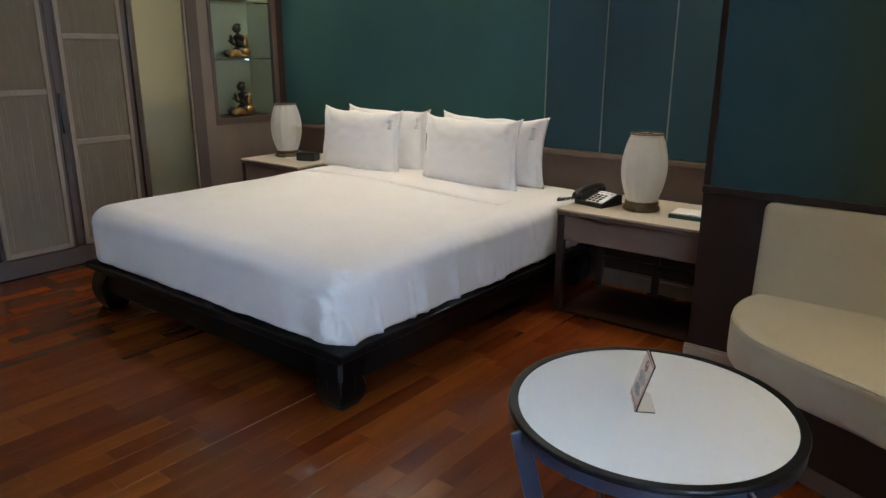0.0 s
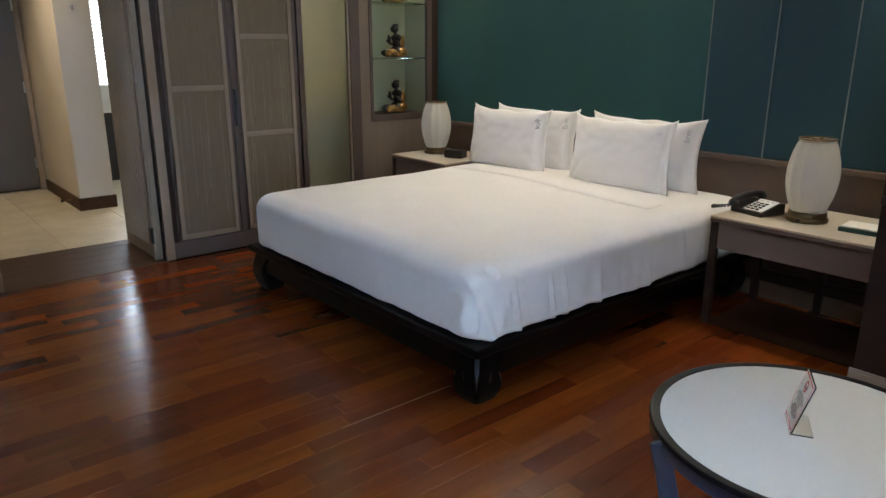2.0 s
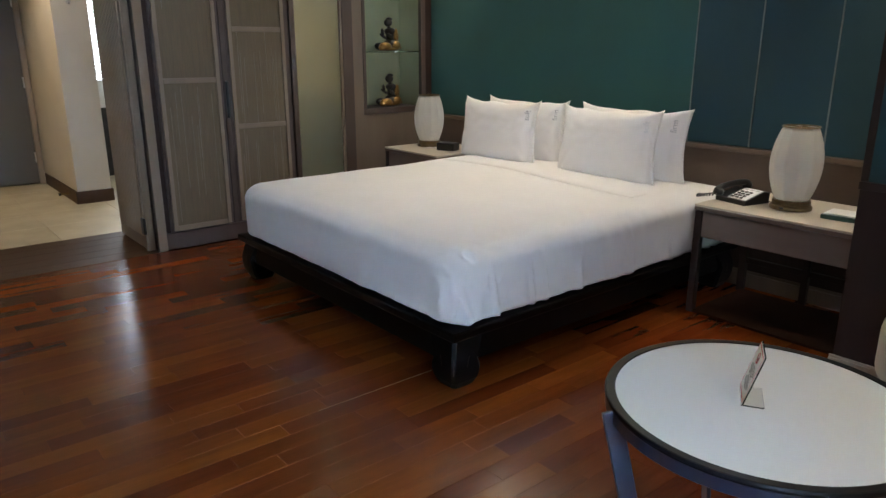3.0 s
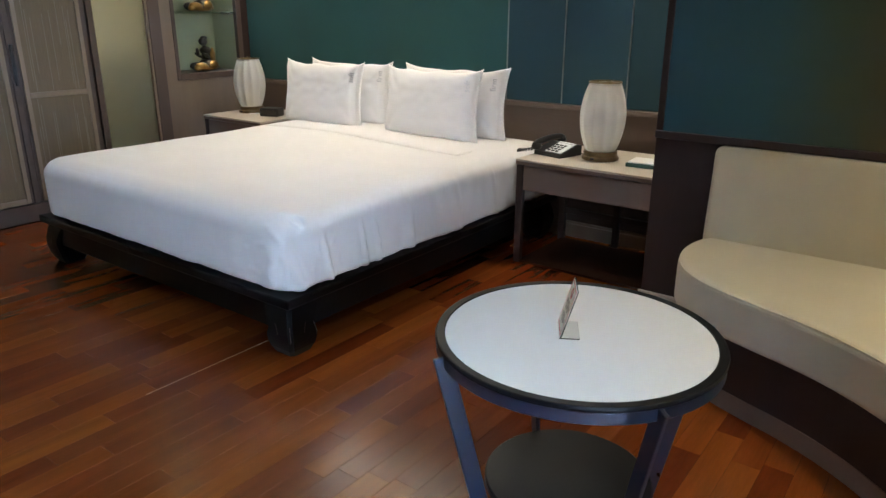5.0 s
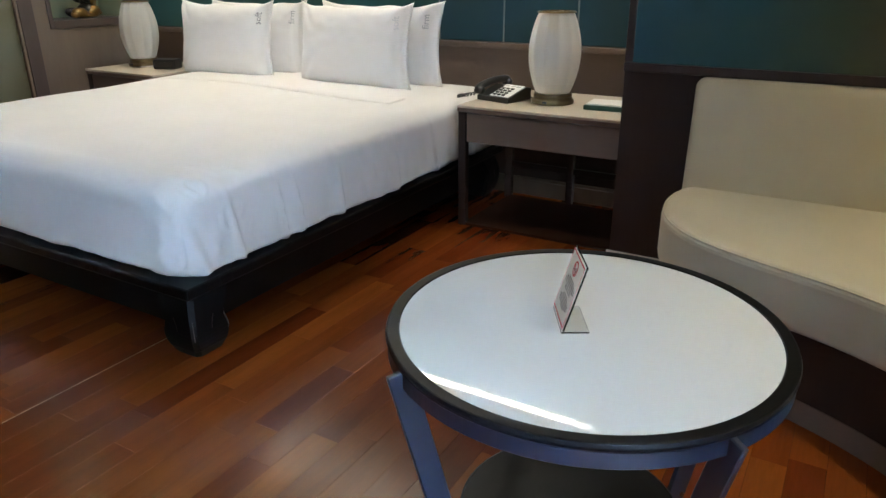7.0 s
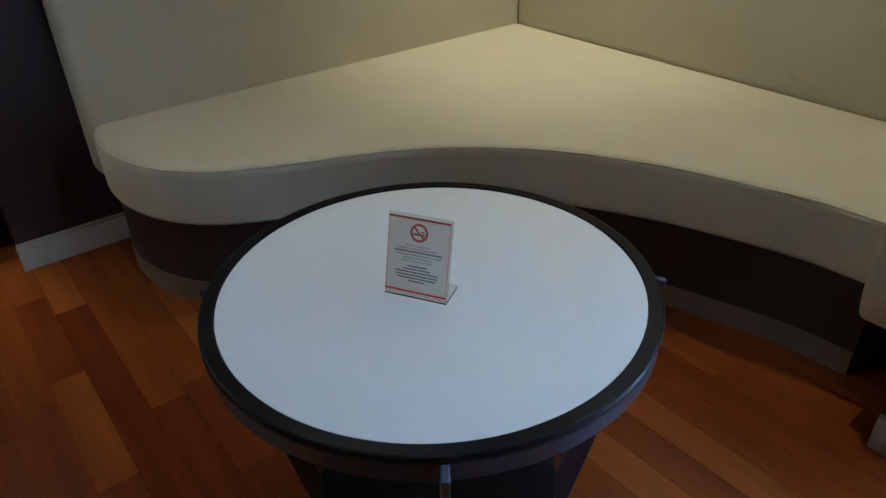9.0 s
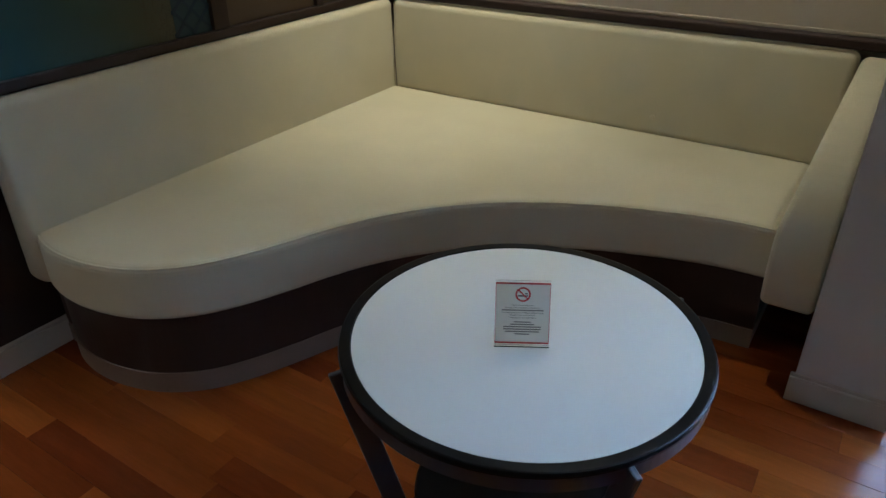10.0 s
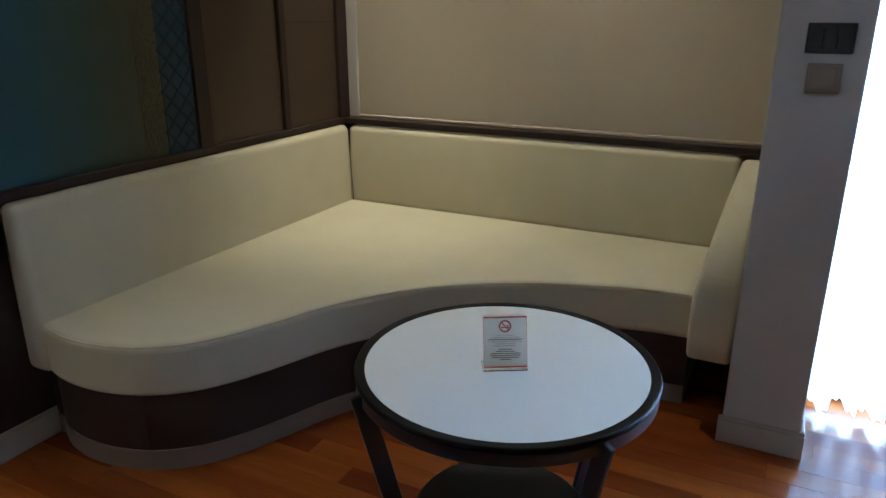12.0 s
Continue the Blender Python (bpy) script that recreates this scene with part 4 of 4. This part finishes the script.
# ---- corner sofa ----
def sofa():
    s = thing("corner_sofa", "built-in beige upholstered corner banquette with curved seat", "sofa")
    front = smooth_line([(1.225, 1.275), (1.187, 1.19), (1.168, 1.08), (1.178, 0.955), (1.222, 0.83), (1.305, 0.725), (1.412, 0.653), (1.54, 0.594), (1.675, 0.54), (1.80, 0.475), (1.93, 0.38), (2.04, 0.268), (2.125, 0.15), (2.215, -0.025), (2.28, -0.21), (2.322, -0.37), (2.335, -0.528)], 6)
    def outline(inset, back):
        pts = []
        for i, (x, y) in enumerate(front):
            a, b = Vector(front[max(i - 1, 0)]), Vector(front[min(i + 1, len(front) - 1)])
            d = (b - a).normalized()
            n = Vector((-d.y, d.x))
            pts.append((x + n.x * inset, y + n.y * inset))
        return pts + [(2.94, -0.528), (2.94, back), (front[0][0] + inset, back)]
    part("seat", extrude_outline(outline(0.0, 1.285), 0.256, 0.424, 0.024, 4), M["upholstery"], s, "curved beige seat cushion", smooth=False)
    part("piping", tube([(x, y, 0.4185) for x, y in outline(0.006, 1.285)[:len(front)]], 0.0026, 6), M["upholstery"], s, "stitched edge seam")
    base = outline(0.02, 1.30)
    part("base", extrude_outline(base, 0.068, 0.2555), M["espresso"], s, "dark brown base")
    # Plinth colour is taken darker to hold the shade below the seat.
    part("plinth", extrude_outline(outline(0.016, 1.294), 0.0, 0.0675), M["taupe_flat"], s, "wooden plinth, shade under the seat put into its taupe")
    # back cushions lean: section in depth and height
    def cushion(length, low, high, thick, slant):
        bm = solid(0, length, -thick, 0, low, high, 0.034, 5)
        for v in bm.verts:
            u = (v.co.z - low) / (high - low)
            if v.co.y < -thick / 2:
                v.co.y += slant * u
        return bm
    c = part("back_cushion", cushion(1.775, 0.26, 0.797, 0.10, 0.045), M["upholstery"], s, "upright beige back cushion", smooth=True)
    c.location = (1.176, 1.305, 0)
    c = part("back_cushion", cushion(1.83, 0.41, 0.797, 0.085, 0.04), M["upholstery"], s, "upright beige back cushion", smooth=True)
    c.matrix_basis = pose(2.975, 1.246, 0, 0, 0, -90)
    # wing-shaped arm against the pillar
    prof = smooth_line([(2.262, 0.228), (2.238, 0.30), (2.236, 0.42), (2.268, 0.545), (2.37, 0.655), (2.60, 0.74), (2.94, 0.785)], 6) + [(2.94, 0.228)]
    bm = extrude_outline(prof, 0.0, 0.142, 0.018, 4)
    bmesh.ops.transform(bm, matrix=Matrix(((1, 0, 0, 0), (0, 0, -1, -0.53), (0, 1, 0, 0), (0, 0, 0, 1))), verts=bm.verts[:])
    for v in bm.verts:
        # the inner face leans outward as it rises
        if v.co.y > -0.6:
            v.co.y -= 0.06 * max(0.0, (v.co.z - 0.45) / 0.34)
    bmesh.ops.recalc_face_normals(bm, faces=bm.faces[:])
    part("arm", bm, M["upholstery"], s, "wing-shaped end arm", smooth=False)
    part("button", lathe([(0.001, 0), (0.012, 0), (0.010, 0.004), (0.001, 0.006)], 16), M["upholstery"], s).matrix_basis = pose(2.898, 0.03, 0.487, 0, -90, 0)
    part("seam", tube([(2.889, 1.203, 0.425), (2.925, 1.245, 0.775)], 0.002, 6), M["stile"], s)


sofa()


# ---- side table ----
def round_table():
    t = thing("round_table", "round black metal table with white glass top", "side table", pose(1.332, -0.242, 0, 0, 0, 0))
    H, R, G = 0.580, 0.341, 0.3175
    part("rim", lathe([(G, H - 0.014), (R - 0.003, H - 0.014), (R - 0.0006, H - 0.011), (R, H - 0.006), (R - 0.002, H - 0.001), (R - 0.005, H), (G + 0.002, H), (G, H - 0.002), (G, H - 0.014)], 128, close=False), M["iron"], t, "flat black ring round the glass", smooth=False)
    part("tabletop", lathe([(0.001, H - 0.013), (G - 0.0004, H - 0.013), (G - 0.0004, H - 0.002), (0.001, H - 0.002)], 128), M["table_glass"], t, "glossy white glass top")
    part("hoop", lathe([(R - 0.012, H - 0.042), (R - 0.005, H - 0.042), (R - 0.003, H - 0.040), (R - 0.003, H - 0.0145), (R - 0.012, H - 0.0145), (R - 0.012, H - 0.042)], 128, close=False), M["satin"], t, "steel hoop below the rim")
    for deg in (235, 325, 139, 48):
        a = radians(deg)
        c, s_ = math.cos(a), math.sin(a)
        side = (c, s_, 0)
        leg = part("leg", beam((c * 0.205, s_ * 0.205, 0), (c * (R + 0.001), s_ * (R + 0.001), H - 0.012), 0.011, 0.042, side), M["satin"], t, "flat slanted steel leg")
        for z in (H - 0.022, H - 0.034):
            r = R + 0.001 - (H - 0.012 - z) * (R - 0.204) / (H - 0.012)
            part("screw", tube([(c * (r + 0.0045), s_ * (r + 0.0045), z), (c * (r + 0.0072), s_ * (r + 0.0072), z)], 0.0035, 10), M["satin"], leg)
    part("shelf", lathe([(0.001, 0.155), (0.208, 0.155), (0.213, 0.16), (0.213, 0.172), (0.208, 0.176), (0.001, 0.176)], 72), M["iron"], t, "round black lower shelf")
    return H


H = round_table()


def table_card():
    # card leaning back in a clear stand; faces west-south-west
    c = thing("card_stand", "no smoking card in a clear acrylic stand", "sign", pose(1.291, -0.258, H - 0.0015, 0, 0, -60))
    lean = pose(0, 0.0, 0.004, -16, 0, 0)
    w, h = 0.098, 0.118
    a = part("stand_back", solid(-w / 2, w / 2, 0.0, 0.003, 0, h + 0.002, 0.0005, 1), M["acrylic"], c, "clear acrylic back")
    a.matrix_basis = lean
    a.visible_shadow = False
    part("stand_foot", solid(-w / 2, w / 2, -0.002, 0.045, 0, 0.003, 0.0005, 1), M["acrylic"], c, "clear acrylic foot").visible_shadow = False
    sheet = bmesh.new()
    sheet.faces.new([sheet.verts.new(p) for p in ((-w / 2 + 0.001, -0.001, 0.003), (w / 2 - 0.001, -0.001, 0.003), (w / 2 - 0.001, -0.001, h), (-w / 2 + 0.001, -0.001, h))])
    k = part("card", sheet, M["card"], c, "white printed card")
    k.matrix_basis = lean
    for z0, z1, m in ((h - 0.004, h - 0.001, "red"), (0.004, 0.007, "red")):
        part("line", solid(-w / 2 + 0.001, w / 2 - 0.001, -0.0021, -0.0017, z0, z1), M[m], k)
    for x0, x1 in ((-w / 2 + 0.001, -w / 2 + 0.0018), (w / 2 - 0.0018, w / 2 - 0.001)):
        part("line", solid(x0, x1, -0.0021, -0.0017, 0.004, h - 0.001), M["red"], k)
    ring = lathe([(0.0105, 0), (0.0135, 0), (0.0135, 0.0005), (0.0105, 0.0005), (0.0105, 0)], 40, close=False)
    r = part("prohibition_ring", ring, M["red"], k)
    up = Matrix.Translation((0, -0.0018, h - 0.0225)) @ Matrix.Rotation(radians(90), 4, "X")
    r.matrix_basis = up
    part("cigarette", solid(-0.009, 0.009, -0.004, -0.0012, 0, 0.0006), M["ink"], k).matrix_basis = up
    part("smoke", solid(0.003, 0.008, 0.0005, 0.0025, 0, 0.0006), M["ink"], k).matrix_basis = up
    part("prohibition_bar", solid(-0.0115, 0.0115, -0.0012, 0.0012, 0.0006, 0.0011), M["red"], k).matrix_basis = up @ Matrix.Rotation(radians(-45), 4, "Z")
    rows = ("This is non smoking room.", "Smoking is only permitted on the balcony.", None, "in a cleaning fee of Baht 3,000 that will be charged", "directly to your room account.", "Thank you for your cooperation.")
    for i, row in enumerate(rows):
        z = h - 0.0425 - i * 0.0046
        if row:
            writing("text_line", row, 0.0036, Matrix.Translation((0, -0.0019, z)) @ Matrix.Rotation(radians(90), 4, "X"), M["ink"], k)
        else:
            part("text_bar", solid(-0.037, 0.037, -0.0021, -0.0017, z - 0.0009, z + 0.0009), M["ink"], k)
    for i, ww in enumerate((0.03, 0.042, 0.066, 0.066, 0.060, 0.026)):
        z = h - 0.0735 - i * 0.0045
        part("text_bar", solid(-ww / 2, ww / 2, -0.0021, -0.0017, z - 0.0009, z + 0.0009), M["ink"], k)


table_card()


# ---- ceiling lamps ----
def downlight(x, y):
    d = thing("ceiling_light", "small round lit recessed ceiling spotlight", "ceiling light", pose(x, y, CEIL))
    part("bezel", lathe([(0.012, -0.004), (0.045, -0.004), (0.047, 0), (0.012, 0.0), (0.012, -0.004)], 32, close=False), M["white_plastic"], d)
    part("lens", lathe([(0.001, -0.0022), (0.012, -0.002), (0.012, -0.001), (0.001, -0.001)], 24), M["lens"], d)


# Spotlights at (1.75, 0.95) and (-3.0, 1.1) only go with added fill lamps.
for x, y in ((2.79, 1.04), (2.68, 0.15), (1.75, 0.95), (0.74, 1.86), (-2.4, 1.86), (-3.0, 1.1), (-1.6, 0.95), (-0.35, 0.95), (-4.6, -0.8)):
    downlight(x, y)

# ---- passage and bathroom beyond ----
structure("wall_passage_north", solid(-6.1, -4.75, -0.30, -0.02, 0, CEIL), M["plaster"], "cream plaster wall at the passage with a dark stone base", "wall")
structure("trim", solid(-6.0, -4.735, -0.315, -0.005, 0, 0.11, 0.003), M["threshold"], "dark stained base board along the passage wall", "trim")
structure("wall_passage_south", solid(-6.1, WEST - T, -1.5, -1.3, 0, CEIL), M["plaster"], "cream plaster wall of the passage", "wall")
structure("wall_passage_end", solid(-6.25, -6.1, -1.5, 2.4, 0, 0.95), M["dark_stone"], "dark end wall of the passage", "wall")
structure("wall_passage_end", solid(-6.25, -6.1, -1.5, -0.02, 0.95, CEIL), M["plaster"], "plain end wall of the passage", "wall")
structure("wall_bathroom", solid(-6.3, -2.9, 2.25, 2.4, 0, CEIL), M["plaster"], "cream wall of the bathroom", "wall")
structure("wall_bath_ledge", solid(-3.55, -3.24, 0.86, 2.25, 0, 1.0), M["plaster"], "pale low ledge behind the frosted glass", "wall")
# Added wall that stops the bathroom daylight from over-brightening the glass.
structure("wall_shower_back", solid(-4.0, -3.88, 0.86, 2.25, 0, CEIL), M["plaster"], "unseen cream wall added to keep daylight off the frosted glass", "wall")
structure("wall_wardrobe_side", solid(-3.6, WEST - 0.62, -0.2, 0.85, 0, CEIL), M["taupe"], "taupe side wall behind the wardrobe", "wall")


def entrance_door():
    d = thing("door_1", "closed grey entrance door with three steel hinges", "door", kind="structure")
    part("leaf", solid(-6.09, -6.05, -1.2, -0.36, 0.01, 2.1, 0.003), M["grey_door"], d)
    part("door_frame", solid(-6.1, -6.03, -0.36, -0.31, 0, 2.15, 0.004), M["pale_frame"], d)
    part("door_frame", solid(-6.1, -6.03, -1.25, -1.2, 0, 2.15, 0.004), M["pale_frame"], d)
    part("door_frame", solid(-6.1, -6.03, -1.25, -0.31, 2.1, 2.15, 0.004), M["pale_frame"], d)
    for z in (0.27, 1.0, 1.75):
        part("hinge", tube([(-6.045, -0.365, z - 0.05), (-6.045, -0.365, z + 0.05)], 0.009), M["steel"], d)


entrance_door()


def ribbed_door():
    d = thing("ribbed_door", "open taupe door leaf with vertical ribs", "door")
    y, x0, x1 = -0.312, -3.44, -2.80
    part("leaf", solid(x0, x1, y, y + 0.04, 0.01, 2.2, 0.003), M["pale_frame"], d)
    for k in range(15):
        a = x0 + 0.07 + k * 0.034
        part("rib", solid(a, a + 0.021, y - 0.014, y - 0.0005, 0.1, 2.12, 0.004), M["rib"], d)
    part("edge", solid(x1 - 0.035, x1, y - 0.012, y - 0.0005, 0.01, 2.2, 0.002), M["pale_frame"], d)
    part("floor_hinge", solid(x1 - 0.03, x1 + 0.025, y - 0.03, y - 0.012, 0.13, 0.24, 0.004), M["black"], d, "black hinge")


ribbed_door()


def coat_hook():
    h = thing("wall_hook", "small steel hook on the cream wall", "hook", pose(-4.749, -0.163, 1.69))
    part("plate", lathe([(0.001, 0), (0.018, 0), (0.018, 0.005), (0.001, 0.006)], 20), M["steel"], h).matrix_basis = pose(0, 0, 0, 0, 90, 0)
    part("peg", tube(smooth_line([(0.004, 0, 0), (0.03, 0, -0.012), (0.045, 0, 0.004), (0.045, 0, 0.02)]), 0.006), M["steel"], h, smooth=True)


coat_hook()


def door_stop():
    h = thing("door_stop", "small brass door stop on the base board", "door stop", pose(-5.0, -0.318, 0.06))
    part("pin", tube([(0, 0, 0), (0, -0.07, 0)], 0.008), M["bronze"], h)
    part("cap", tube([(0, -0.07, 0), (0, -0.085, 0)], 0.014), M["black"], h)


door_stop()


def bathroom_window():
    w = thing("window_3", "bright bathroom window with white slatted blind", "window", kind="structure")
    part("window_frame", solid(-6.2, -6.12, -0.02, 0.03, 0.95, 2.3), M["white_plastic"], w)
    part("window_frame", solid(-6.2, -6.12, 1.45, 1.5, 0.95, 2.3), M["white_plastic"], w)
    part("sill", solid(-6.25, -6.02, 0.0, 1.5, 0.93, 0.97, 0.003), M["dark_stone"], w)
    for k in range(34):
        z = 0.99 + 0.038 * k
        s = part("slat", solid(-0.02, 0.02, 0.035, 1.445, -0.0012, 0.0012), M["white_plastic"], w)
        s.matrix_basis = pose(-6.15, 0, z, 0, 40, 0)
    structure("backdrop_bathroom", solid(-7.3, -7.25, -1, 3, 0, 3.5), M["outside"], "bright daylight outside the bathroom window", "backdrop")
    structure("wall_bathroom_end", solid(-6.25, -6.1, 1.5, 2.25, 0.95, CEIL), M["dark_stone"], "dark bathroom end wall", "wall")


bathroom_window()


def hanging_towel():
    t = thing("towel", "white towel hanging on a rail beside the bathroom", "towel", pose(-5.3, 0.09, 0))
    bm = solid(-0.012, 0.012, -0.05, 0.11, 0.78, 1.035, 0.008, 3)
    part("cloth", bm, M["towel"], t)
    part("rail", tube([(0, -0.111, 1.03), (0, 0.3, 1.03)], 0.009), M["steel"], t)


hanging_towel()


# tiles of the passage, threshold boards
def slab_piece(name, x0, x1, y0, y1, z, mat, parent):
    return part(name, solid(x0, x1, y0, y1, z - 0.011, z, 0.002, 1), mat, parent)


passage = bpy.data.objects["floor_foyer"]
for i in range(5):
    for j in range(3):
        x0, y0 = -6.1 + i * 0.516, -1.3 + j * 0.6
        slab_piece("tile", x0 + 0.001, x0 + 0.515, y0 + 0.001, y0 + 0.599, 0, M["tile"], passage)
for i in range(4):
    for j in range(3):
        x0, y0 = -6.1 + i * 0.6, 0.5 + j * 0.6
        slab_piece("tile", x0 + 0.001, x0 + 0.599, y0 + 0.001, y0 + 0.599, 0, M["dark_stone"], passage)
for k in range(5):
    slab_piece("threshold_board", -3.52 + k * 0.154, -3.52 + (k + 1) * 0.154 - 0.001, -1.3, -0.2, 0, M["threshold"], passage)

# ---- floor boards: strips along y ----
floor = bpy.data.objects["floor"]
rnd = random.Random(11)
BOARD = 0.085
shared = {}
joined = bmesh.new()
count = 0
x = -0.187 - 30 * BOARD
col = 0
while x < 3.0:
    y = SOUTH - rnd.uniform(0, 0.5)
    while y < ALCOVE:
        length = rnd.choice((0.34, 0.42, 0.5, 0.62, 0.75))
        y1 = min(y + length, ALCOVE)
        ya = max(y, SOUTH)
        if y1 - ya > 0.02:
            lift = rnd.uniform(-0.0003, 0.0002)
            near = -1.75 < x < 1.95 and -1.25 < (ya + y1) / 2 < 0.35 and not (-1.7 < x < -0.3 and ya > -0.05)
            if near and count < 300:
                key = round(y1 - ya, 3)
                if key not in shared:
                    bm = solid(0, BOARD - 0.0006, 0, key - 0.0006, -0.0115, 0, 0.0004, 1)
                    me = bpy.data.meshes.new("board")
                    bm.to_mesh(me)
                    bm.free()
                    me.materials.append(M["plank"])
                    shared[key] = me
                ob = new("board", shared[key])
                ob.location = (x, ya, lift)
                ob.parent = floor
                count += 1
            else:
                vs = [joined.verts.new(p) for p in ((x, ya, -0.0115), (x + BOARD - 0.0006, ya, -0.0115), (x + BOARD - 0.0006, y1 - 0.0006, -0.0115), (x, y1 - 0.0006, -0.0115), (x, ya, lift), (x + BOARD - 0.0006, ya, lift), (x + BOARD - 0.0006, y1 - 0.0006, lift), (x, y1 - 0.0006, lift))]
                for q in ((4, 5, 6, 7), (0, 1, 5, 4), (1, 2, 6, 5), (2, 3, 7, 6), (3, 0, 4, 7)):
                    joined.faces.new([vs[i] for i in q])
        y += length
    x += BOARD
    col += 1
rest = part("boards", joined, M["plank_joined"], floor)
rest["kind"] = "stuff"
# Thin pale strip along one joint.
part("open_joint", solid(-0.189, -0.187, -0.52, 0.03, -0.004, 0.0015), M["pale_joint"], floor, "thin pale line between two boards")
